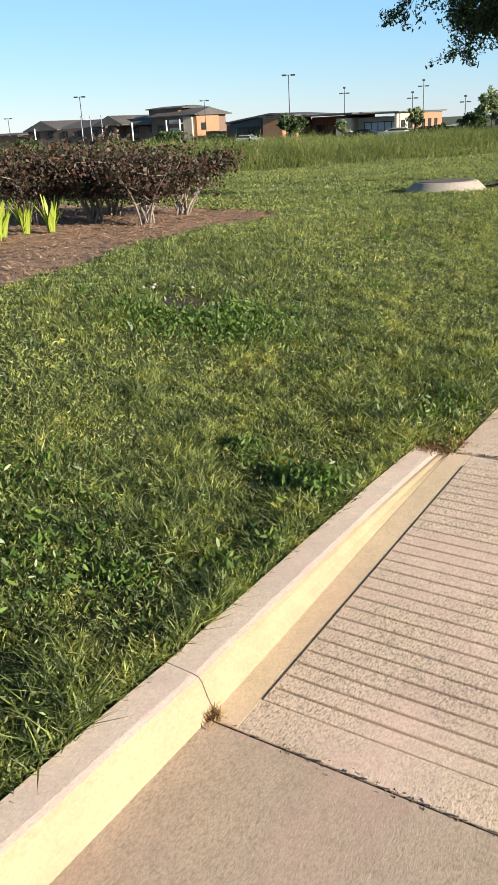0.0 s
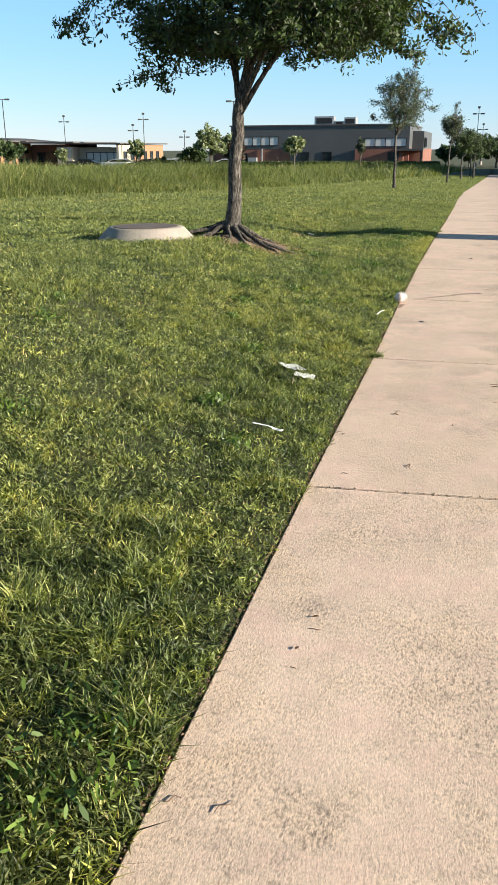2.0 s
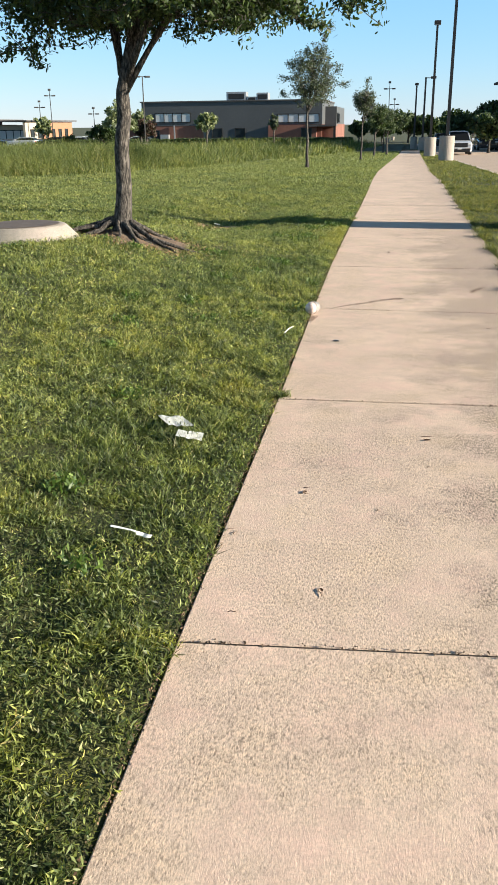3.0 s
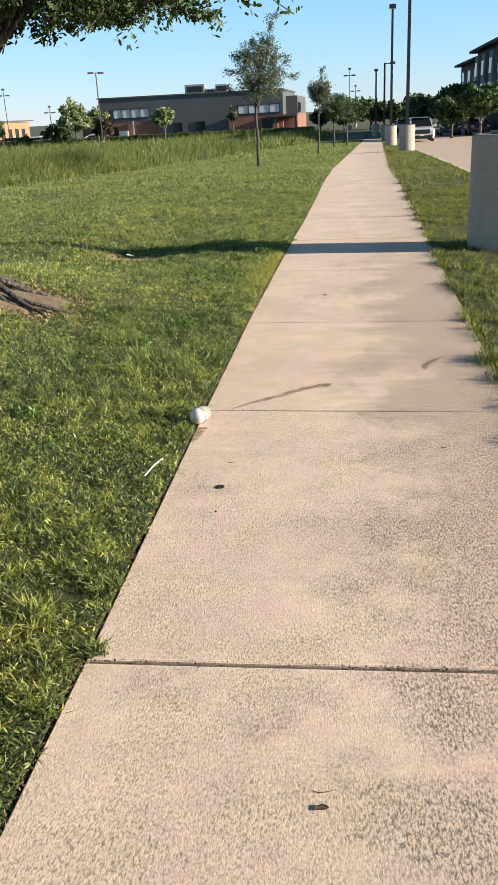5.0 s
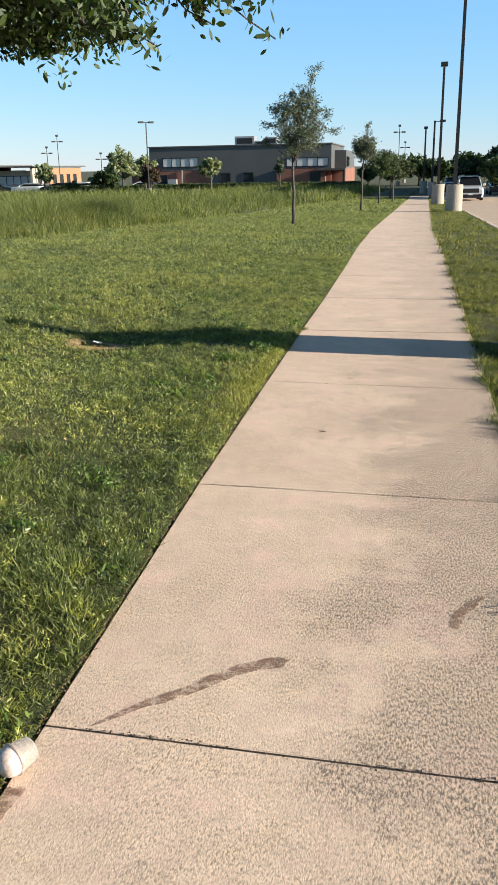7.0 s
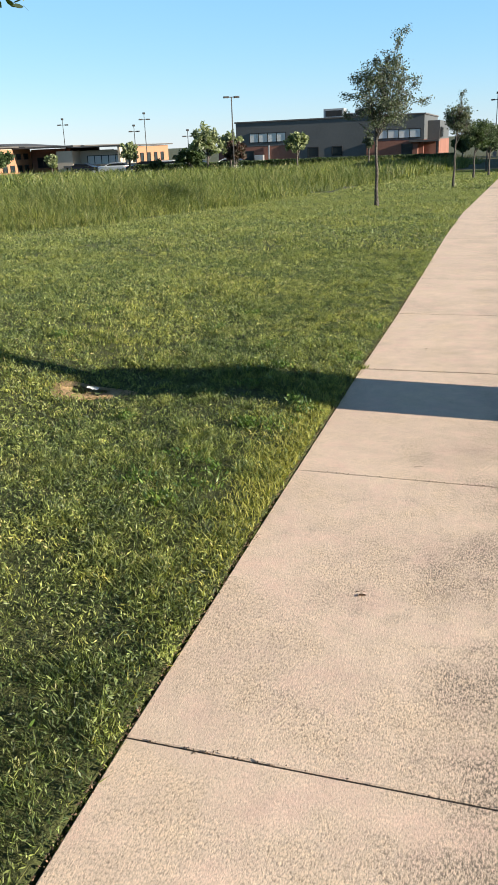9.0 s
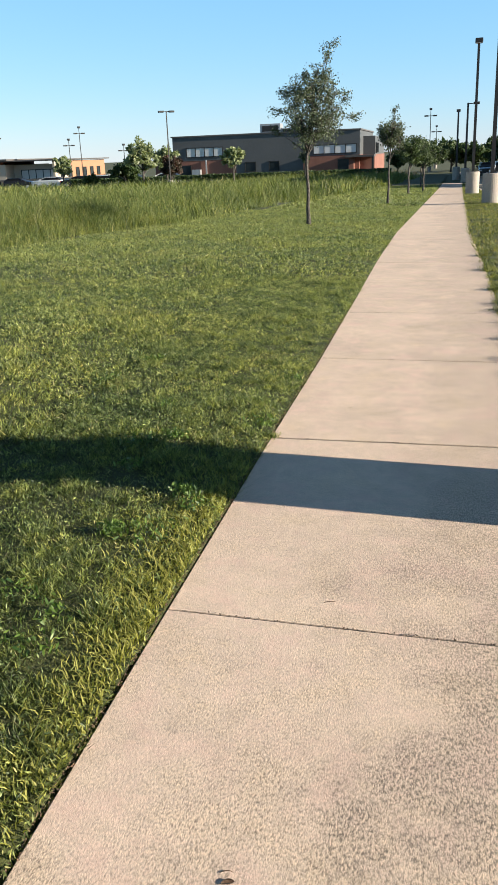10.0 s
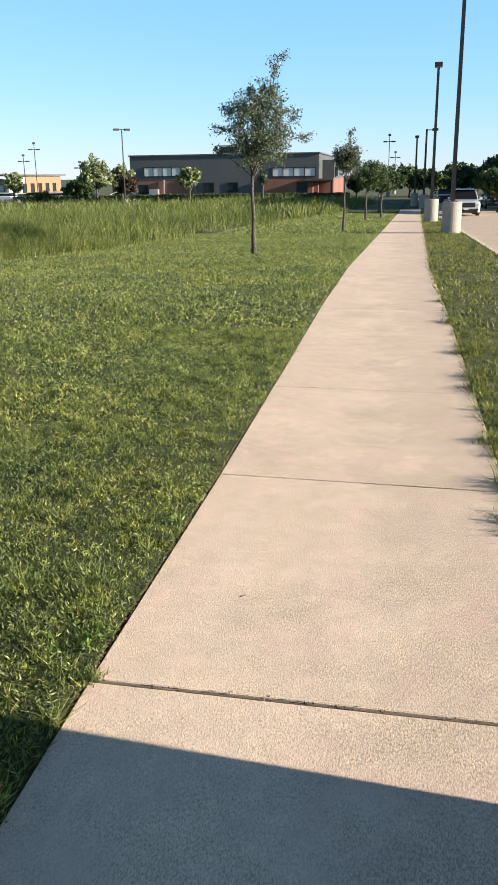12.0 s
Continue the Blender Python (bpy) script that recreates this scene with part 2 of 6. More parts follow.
# ---- builders ----
def mesh_object(name, verts, faces, mat, parent=None, label="", smooth=False):
    me = bpy.data.meshes.new(name)
    me.from_pydata([tuple(v) for v in verts], [], [tuple(f) for f in faces])
    me.materials.append(mat)
    if smooth:
        me.shade_smooth()
    ob = new(name, me)
    ob.parent = parent
    if label:
        ob["label"] = label
    return ob


def fast_mesh(name, verts, faces, mat, parent=None, label=""):
    """A mesh from numpy arrays: verts (n, 3), faces (m, k)."""
    me = bpy.data.meshes.new(name)
    n, (m, k) = len(verts), faces.shape
    me.vertices.add(n)
    me.vertices.foreach_set("co", np.ascontiguousarray(verts, np.float32).ravel())
    me.loops.add(m * k)
    me.loops.foreach_set("vertex_index", np.ascontiguousarray(faces, np.int32).ravel())
    me.polygons.add(m)
    me.polygons.foreach_set("loop_start", np.arange(m, dtype=np.int32) * k)
    me.polygons.foreach_set("loop_total", np.full(m, k, np.int32))
    me.materials.append(mat)
    me.update(calc_edges=True)
    ob = new(name, me)
    ob.parent = parent
    if label:
        ob["label"] = label
    return ob


def part(name, bm, mat, parent=None, label="", smooth=False):
    me = bpy.data.meshes.new(name)
    bmesh.ops.recalc_face_normals(bm, faces=bm.faces)
    bm.to_mesh(me)
    bm.free()
    me.materials.append(mat)
    if smooth:
        me.shade_smooth()
    ob = new(name, me)
    ob.parent = parent
    if label:
        ob["label"] = label
    return ob


def empty(name, x=0, y=0, z=0, rz=0):
    ob = new(name)
    ob.matrix_world = pose(x, y, z, 0, 0, rz)
    return ob


def add_box(bm, x0, x1, y0, y1, z0, z1, bevel=0.0):
    r = bmesh.ops.create_cube(bm, size=1.0)
    for v in r["verts"]:
        v.co = Vector(((x0 + x1) / 2 + v.co.x * (x1 - x0), (y0 + y1) / 2 + v.co.y * (y1 - y0), (z0 + z1) / 2 + v.co.z * (z1 - z0)))
    if bevel:
        edges = list({e for v in r["verts"] for e in v.link_edges})
        bmesh.ops.bevel(bm, geom=edges, offset=bevel, segments=2, affect="EDGES", profile=0.5)
    return bm


def box(name, x0, x1, y0, y1, z0, z1, mat, parent=None, bevel=0.0, label=""):
    return part(name, add_box(bmesh.new(), x0, x1, y0, y1, z0, z1, bevel), mat, parent, label)


def add_tube(bm, points, radii, sides=8, cap=True):
    """A tapered tube along points."""
    rings = []
    pts = [Vector(p) for p in points]
    for i, p in enumerate(pts):
        d = (pts[min(i + 1, len(pts) - 1)] - pts[max(i - 1, 0)]).normalized()
        a = d.cross(Vector((0.31, 0.95, 0.05))).normalized()
        b = d.cross(a)
        rings.append([bm.verts.new(p + radii[i] * (math.cos(2 * math.pi * k / sides) * a + math.sin(2 * math.pi * k / sides) * b)) for k in range(sides)])
    for r0, r1 in zip(rings, rings[1:]):
        for k in range(sides):
            bm.faces.new((r0[k], r0[(k + 1) % sides], r1[(k + 1) % sides], r1[k]))
    if cap:
        bm.faces.new(rings[0][::-1])
        bm.faces.new(rings[-1])
    return bm


def tube(name, points, radii, mat, parent=None, sides=10, label="", smooth=True):
    return part(name, add_tube(bmesh.new(), points, radii, sides), mat, parent, label, smooth)


# ---- ground ----
def step(a, b, v):
    t = np.clip((np.asarray(v, float) - a) / (b - a), 0, 1)
    return t * t * (3 - 2 * t)


DIP = -0.055  # the walk comes down to the head of the ramp


def fall(y):
    """The land falls gently away from the walker."""
    y = np.asarray(y, float)
    return -0.02 * np.clip(y - 28, 0, 52) - 0.008 * np.clip(y - 80, 0, 120) + DIP * np.clip((8.35 - y) / 2.115, 0, 1)


def land(x, y):
    """Height of the open ground."""
    x, y = np.asarray(x, float), np.asarray(y, float)
    bank = 0.36 * (1 - np.exp(np.minimum(x, 0) / 1.2)) * (1 - 0.42 * step(2, 6, -x)) * (1 - step(13, 25, y)) * (1 - step(8, 17, -x))
    # the lawn rises slowly at first; further on a shallow swale runs beside the walk
    bank = bank * np.interp(-x, [0, 0.35, 0.9, 1.5, 2.1], [0.15, 0.18, 0.36, 0.63, 1.0])
    swale = np.interp(-x, [0, 0.4, 0.85, 1.25, 1.7, 2.0, 2.4, 3.0, 4.5, 8.0, 14.0], [0, 0.018, 0.016, -0.012, -0.045, -0.035, 0.03, 0.09, 0.10, 0.05, 0.0])
    along = step(15.2, 17.6, y) * (1 - step(20, 25, y))
    return fall(y) + bank * (1 - along) + swale * along


def bend(y):
    """How far the walk has turned aside by y."""
    y = np.asarray(y, float)
    return 0.02 * np.clip(y - 34, 0, None) + np.interp(y, [8.3, 10.4, 12.6, 14.6, 16.8, 18.9, 21.1, 23.3], [0.008, 0.0, -0.028, -0.045, -0.038, -0.03, -0.004, 0.0])


WALK_W, LOT_X, RAMP_TOP, RAMP_END = 1.64, 3.35, 6.235, 4.505


def ramp_drop(y):
    return DIP - 0.055 * (RAMP_TOP - np.asarray(y, float)) - 0.01


def ground_height(x, y):
    z = land(x, y)
    u = x - bend(y)
    z = np.where((u > np.where(y < 34, -0.006, -0.02)) & (u < WALK_W + 0.006) & (y < 120), z - 0.12, z - 0.004)
    z = np.where((x > -0.15) & (y < RAMP_TOP), -0.45, z)
    z = np.where((x > WALK_W + 0.006) & (y > RAMP_END + 0.02) & (y < RAMP_TOP), np.where(x < LOT_X - 0.1, ramp_drop(y), -0.12), z)
    return np.where((x > LOT_X - 0.1) & (x < 60) & (y < 140) & ((y > RAMP_TOP) | (y < RAMP_END)), z - 0.3, z)


gx = np.unique(np.concatenate([np.linspace(-2500, -200, 12), np.linspace(-200, -30, 35), np.linspace(-30, -4, 53), np.linspace(-4, 6, 101),
                               [-0.156, -0.147, -0.06, -0.045, -0.03, -0.012, WALK_W + 0.012, WALK_W + 0.03, LOT_X - 0.11, LOT_X - 0.09], np.linspace(6, 60, 28), [60.1], np.linspace(61, 2500, 20)]))
gy = np.unique(np.concatenate([np.linspace(-1500, -30, 12), np.linspace(-30, 3, 34), np.linspace(3, 30, 136), [RAMP_TOP - 0.005, RAMP_TOP + 0.005, RAMP_END + 0.015, RAMP_END + 0.025], np.linspace(30, 140, 111), [140.1], np.linspace(145, 400, 40), np.linspace(420, 3000, 14)]))
X, Y = np.meshgrid(gx, gy)
Z = ground_height(X, Y)
nx, ny = len(gx), len(gy)
idx = np.arange(nx * ny).reshape(ny, nx)
ground = fast_mesh("ground", np.stack([X.ravel(), Y.ravel(), Z.ravel()], 1),
                   np.stack([idx[:-1, :-1].ravel(), idx[:-1, 1:].ravel(), idx[1:, 1:].ravel(), idx[1:, :-1].ravel()], 1), SOIL)
tagged(ground, "dark green soil under mown lawn and fields", "ground", kind="structure")

# ---- the walk, its ramp, kerb and the road ----
sidewalk = tagged(empty("pavement"), "pinkish concrete sidewalk of long panels beside a lawn", "sidewalk", kind="structure")


def strip_mesh(name, x0, x1, y0, y1, zf, thick, mat, parent, n=4, bevel=0.012, skew=(0.0, 0.0)):
    """A slab with rounded upper edges that follows the fall of the land. skew: how far each end runs off square."""
    bm = bmesh.new()
    prof = [(x0, -thick), (x0, -bevel), (x0 + bevel * 0.4, -bevel * 0.35), (x0 + bevel, 0), (x1 - bevel, 0), (x1 - bevel * 0.4, -bevel * 0.35), (x1, -bevel), (x1, -thick)]
    ys = [y0, y0 + bevel] + [y0 + (y1 - y0) * i / n for i in range(1, n)] + [y1 - bevel, y1]
    rows = []
    for j, yy in enumerate(ys):
        drop = bevel * 0.8 if j in (0, len(ys) - 1) else 0
        tilt = skew[0] + (skew[1] - skew[0]) * (yy - y0) / (y1 - y0)
        rows.append([bm.verts.new((px + float(bend(yy)), yy + tilt * px, float(zf(yy)) + min(pz, -drop) if pz > -thick else float(zf(yy)) - thick)) for px, pz in prof])
    for a, b in zip(rows, rows[1:]):
        for k in range(len(prof) - 1):
            bm.faces.new((a[k], a[k + 1], b[k + 1], b[k]))
    bm.faces.new(rows[0])
    bm.faces.new(rows[-1])
    return part(name, bm, mat, parent)


edges = [6.25, 8.29, 10.415, 12.63, 14.615, 16.80, 18.92, 21.07, 23.25, 25.45] + [25.45 + 2.16 * k for k in range(1, 30)]
skews = [0.03, 0.07, 0.02, -0.025, -0.03, -0.05, -0.025, -0.05, -0.05, -0.05] + [-0.05] * 29
for k, (a, b) in enumerate(zip(edges, edges[1:])):
    wide = 0.010 if k % 4 == 2 else 0.003
    wide2 = 0.010 if (k + 1) % 4 == 2 else 0.003
    strip_mesh("panel", 0.0, WALK_W, a + wide, b - wide2, lambda yy: float(fall(yy)) + 0.001 * math.sin(k * 2.1), 0.12, CONCRETE, sidewalk, 2, 0.004, (skews[k], skews[k + 1]))
    square = (skews[k], skews[k])
    if 0 < k and wide < 0.005:
        strip_mesh("joint_dirt", 0.004, WALK_W - 0.004, a - 0.005, a + 0.005, lambda yy: float(fall(yy)) - 0.0028, 0.05, DIRT, sidewalk, 1, 0.001, square)
    if wide > 0.005:
        strip_mesh("joint_filler", 0.01, WALK_W - 0.01, a - 0.007, a + 0.006, lambda yy: float(fall(yy)) - 0.004, 0.1, FILLER, sidewalk, 1, 0.003, square)

# ramp down to the road, with pressed grooves
slope_down = 0.055


def ramp_z(y):
    return DIP - slope_down * (RAMP_TOP - y)


ramp_slab = tagged(empty("kerb_ramp"), "pink concrete kerb ramp with pressed cross grooves", "ramp", kind="structure")
# margins round the grooved field
GX0, GX1, GY0, GY1 = 0.085, 1.48, 4.625, 6.125


def slab_piece(bm, x0, x1, y0, y1, dz=0.0, thick=0.12, bevel=0.006):
    a = [bm.verts.new((x, y, ramp_z(y) + dz - d)) for (x, y, d) in (
        (x0, y0, bevel), (x1, y0, bevel), (x1, y1, bevel), (x0, y1, bevel))]
    t = [bm.verts.new((x, y, ramp_z(y) + dz)) for (x, y) in ((x0 + bevel, y0 + bevel), (x1 - bevel, y0 + bevel), (x1 - bevel, y1 - bevel), (x0 + bevel, y1 - bevel))]
    b = [bm.verts.new((x, y, ramp_z(y) + dz - thick)) for (x, y) in ((x0, y0), (x1, y0), (x1, y1), (x0, y1))]
    bm.faces.new(t)
    for k in range(4):
        bm.faces.new((a[k], a[(k + 1) % 4], t[(k + 1) % 4], t[k]))
        bm.faces.new((b[k], b[(k + 1) % 4], a[(k + 1) % 4], a[k]))


for mx0, mx1, my0, my1 in ((-0.005, GX0, RAMP_END + 0.004, RAMP_TOP - 0.006), (GX1, WALK_W, RAMP_END + 0.004, RAMP_TOP - 0.006), (GX0, GX1, RAMP_END + 0.004, GY0), (GX0, GX1, GY1, RAMP_TOP - 0.006)):
    bm = bmesh.new()
    slab_piece(bm, mx0, mx1, my0, my1, 0.0, 0.12, 0.002)
    part("margin", bm, GUTTER if mx1 == GX0 else CONCRETE, ramp_slab)
RIBS = 26
for k in range(RIBS):
    bm = bmesh.new()
    pitch_y = (GY1 - GY0) / RIBS
    slab_piece(bm, GX0 + 0.0006, GX1 - 0.0006, GY0 + k * pitch_y + 0.0046, GY0 + (k + 1) * pitch_y - 0.0046, -0.0005, 0.05, 0.002)
    part("rib", bm, CONCRETE, ramp_slab)
# thin dark strip along the left ends of the ribs
bm = bmesh.new()
slab_piece(bm, GX0 - 0.0018, GX0 + 0.0018, GY0, GY1, 0.0012, 0.004, 0.0004)
part("edge_line", bm, DIRT, ramp_slab)
bm = bmesh.new()
slab_piece(bm, GX0 - 0.01, GX1 + 0.01, GY0 - 0.01, GY1 + 0.01, -0.02, 0.05, 0.001)
part("groove_bed", bm, DIRT, ramp_slab)
bm = bmesh.new()
slab_piece(bm, 0.0, WALK_W, RAMP_END - 0.008, RAMP_END + 0.006, -0.006, 0.05, 0.001)
part("joint_filler", bm, DIRT, ramp_slab)
bm = bmesh.new()
slab_piece(bm, 0.0, WALK_W, RAMP_TOP - 0.008, RAMP_TOP + 0.016, -0.012, 0.05, 0.001)
part("joint_dirt", bm, DIRT, ramp_slab)

# kerb along the lawn: a battered face, rounded nose, and a length per joint
kerb = tagged(empty("kerb"), "pale concrete kerb with a rounded edge along the lawn", "kerb", kind="structure")


def kerb_length(y0, y1, n=14):
    bm = bmesh.new()
    rows = []
    for j in range(n + 1):
        y = y0 + (y1 - y0) * j / n
        foot = ramp_z(max(y, RAMP_END)) - DIP - 0.03 * max(0.0, RAMP_END - y)
        end = 0.004 if j in (0, n) else 0.0
        h = -foot + 0.008
        prof = [(-0.157, -0.4), (-0.157, -0.004 - end), (-0.146, 0.010 - end), (-0.062, 0.005 - end), (-0.044, 0.001 - end), (-0.034, 0.003 - 0.16 * h - end)]
        prof += [(-0.02, 0.003 - 0.55 * h - end), (0.0, foot - 0.002), (0.0, -0.4)]
        rows.append([bm.verts.new((px + 0.004 * math.sin(y * 3.1), y, pz + DIP)) for px, pz in prof])
    for a, b in zip(rows, rows[1:]):
        for k in range(len(a) - 1):
            bm.faces.new((a[k], a[k + 1], b[k + 1], b[k]))
    bm.faces.new(rows[0])
    bm.faces.new(rows[-1])
    bm.faces.ensure_lookup_table()
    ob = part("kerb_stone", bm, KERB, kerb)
    # the sun-facing quads take the toned-down copy of the kerb concrete
    ob.data.materials.append(KERB_SUN_FACE)
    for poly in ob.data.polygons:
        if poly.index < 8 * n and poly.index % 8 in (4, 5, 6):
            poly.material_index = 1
    return ob


kerb_length(4.533, 6.222)
for k in range(4):
    kerb_length(4.529 - 3.05 * (k + 1) + 0.003, 4.529 - 3.05 * k)

# road behind the walker
road = tagged(empty("road"), "worn tan concrete road at the foot of the ramp", "road", kind="structure")


def road_slab(x0, x1, y0, y1):
    def zf(y):
        return ramp_z(RAMP_END) - 0.03 * (RAMP_END - y)
    bm = bmesh.new()
    vs = [bm.verts.new((x, y, zf(y) + d)) for d in (0, -0.2) for x, y in ((x0, y0), (x1, y0), (x1, y1), (x0, y1))]
    bm.faces.new(vs[:4])
    for k in range(4):
        bm.faces.new((vs[k + 4], vs[(k + 1) % 4 + 4], vs[(k + 1) % 4], vs[k]))
    part("slab", bm, PAVING, road)


for cx0, cx1 in ((-0.01, 4.0), (4.012, 8.0), (8.012, 14.0)):
    for cy0, cy1 in ((0.4, RAMP_END - 0.006), (-3.7, 0.388), (-9.0, -3.712)):
        road_slab(cx0, cx1, cy0, cy1)

# car park to the right, behind its own kerb
lot = tagged(empty("car_park"), "pale concrete car park behind a low kerb", "car park", kind="structure")
for k in range(13):
    y0, y1 = 5.0 + k * 10.0, 15.0 + k * 10.0 - 0.02
    for x0, x1 in ((LOT_X + 0.17, 12.0), (12.02, 24.0), (24.02, 44.0)):
        v = [(x, y, float(fall(y)) - 0.13 - d) for d in (0, 0.15) for x, y in ((x0, y0), (x1, y0), (x1, y1), (x0, y1))]
        mesh_object("slab", v, [(0, 1, 2, 3), (4, 5, 1, 0), (5, 6, 2, 1), (6, 7, 3, 2), (7, 4, 0, 3)], PAVING, lot)
    v = [(LOT_X + px, y, float(fall(y)) + pz) for y in (y0, y1) for px, pz in ((0, -0.3), (0, -0.01), (0.02, 0.01), (0.13, 0.01), (0.15, -0.01), (0.17, -0.3))]
    mesh_object("kerb_stone", v, [(k2, k2 + 1, k2 + 7, k2 + 6) for k2 in range(5)] + [(0, 1, 2, 3, 4, 5), (6, 7, 8, 9, 10, 11)], KERB, lot)


# ---- grass ----
def blades(name, px, py, pz, length, width, lean, mat, segs=2, parent=None, label=""):
    """Many bent blades: arrays of places, lengths and widths. Each is an island of its own."""
    rng = np.random.default_rng(len(px))
    n = len(px)
    a = rng.uniform(0, 2 * np.pi, n)
    b = rng.uniform(0, 2 * np.pi, n)
    dx, dy = np.cos(a), np.sin(a)
    wx, wy = np.cos(b), np.sin(b)
    k = lean * rng.uniform(0.2, 1.2, n)
    rows = []
    for s in range(segs):
        f = s / segs
        cx, cy, cz = px + dx * k * length * f * f, py + dy * k * length * f * f, pz + length * f * (1 - 0.25 * k * f)
        w = width * (1 - 0.45 * f) / 2
        rows += [np.stack([cx - wx * w, cy - wy * w, cz], 1), np.stack([cx + wx * w, cy + wy * w, cz], 1)]
    rows.append(np.stack([px + dx * k * length, py + dy * k * length, pz + length * (1 - 0.25 * k)], 1))
    m = len(rows)
    verts = np.stack(rows, 1).reshape(-1, 3)
    base = (np.arange(n) * m)[:, None]
    tris = []
    for s in range(segs - 1):
        tris += [(2 * s, 2 * s + 1, 2 * s + 3), (2 * s, 2 * s + 3, 2 * s + 2)]
    tris.append((2 * segs - 2, 2 * segs - 1, 2 * segs))
    faces = np.concatenate([base + np.array(t)[None, :] for t in tris])
    return fast_mesh(name, verts, faces, mat, parent, label)


def leaf_quads(points, size, rng, long=1.9, droop=0.0):
    """Folded leaf shapes of random facing at the points."""
    n = len(points)
    d = rng.normal(size=(n, 3))
    d[:, 2] -= droop
    d /= np.linalg.norm(d, axis=1)[:, None]
    e = np.cross(d, rng.normal(size=(n, 3)))
    e /= np.linalg.norm(e, axis=1)[:, None] + 1e-9
    s = (size * rng.uniform(0.6, 1.3, n))[:, None]
    tip, side = d * s * long / 2, e * s / 2
    v = np.stack([points - tip, points + side - 0.15 * tip, points + tip, points - side - 0.15 * tip], 1).reshape(-1, 3)
    return v, np.arange(4 * n).reshape(-1, 4)


def leaf_ovals(points, size, rng, long=2.0, droop=0.0):
    """Blunt oval leaves of random facing at the points."""
    n = len(points)
    d = rng.normal(size=(n, 3))
    d[:, 2] -= droop
    d /= np.linalg.norm(d, axis=1)[:, None]
    e = np.cross(d, rng.normal(size=(n, 3)))
    e /= np.linalg.norm(e, axis=1)[:, None] + 1e-9
    s = (size * rng.uniform(0.6, 1.3, n))[:, None]
    tip, side = d * s * long / 2, e * s / 2
    v = np.stack([points - tip, points - 0.3 * tip + 0.9 * side, points + 0.45 * tip + 0.8 * side, points + tip, points + 0.45 * tip - 0.8 * side, points - 0.3 * tip - 0.9 * side], 1).reshape(-1, 3)
    return v, np.arange(6 * n).reshape(-1, 6)


def patchy(x, y, cell, seed):
    """Smooth random values of 0 to 1 on a lattice of the given cell size."""
    lattice = np.random.default_rng(seed).uniform(0, 1, (257, 257))
    gx0, gy0 = np.floor(x / cell), np.floor(y / cell)
    fx, fy = x / cell - gx0, y / cell - gy0
    fx, fy = fx * fx * (3 - 2 * fx), fy * fy * (3 - 2 * fy)
    ix, iy = gx0.astype(int) % 256, gy0.astype(int) % 256
    low = lattice[ix, iy] * (1 - fx) + lattice[ix + 1, iy] * fx
    high = lattice[ix, iy + 1] * (1 - fx) + lattice[ix + 1, iy + 1] * fx
    return low * (1 - fy) + high * fy


def lumpy(x, y, s):
    """A cheap smooth random field of about -1 to 1."""
    return (np.sin(x * s + 1.3 * np.sin(y * s * 0.7 + 1)) + np.sin(y * s * 1.1 + 1.7 * np.sin(x * s * 0.6)) + np.sin((x + y) * s * 0.53 + 2)) / 3


def tall_edge(x, y):
    """Positive inside the uncut field, in metres from its edge."""
    edge_x = np.interp(y, [10, 20, 26, 30, 34.5, 40, 54, 80, 118], [-22, -15.5, -12, -9.3, -8, -7, -6.4, -3.6, -1])
    return edge_x - x + 0.7 * lumpy(x, y, 0.9)


BED = [(-3.4, 6.0), (-3.55, 7.05), (-3.72, 8.2), (-4.0, 9.4), (-4.05, 10.0), (-3.85, 11.4), (-4.86, 12.2), (-6.06, 12.7), (-12.0, 13.6), (-14.0, 6.0)]


def in_bed(x, y, grow=0.0):
    inside = np.zeros(np.shape(x), bool)
    for (x0, y0), (x1, y1) in zip(BED, BED[1:] + BED[:1]):
        cross = ((y0 > y) != (y1 > y)) & (x < (x1 - x0) * (y - y0) / (y1 - y0 + 1e-9) + x0)
        inside ^= cross
    return inside


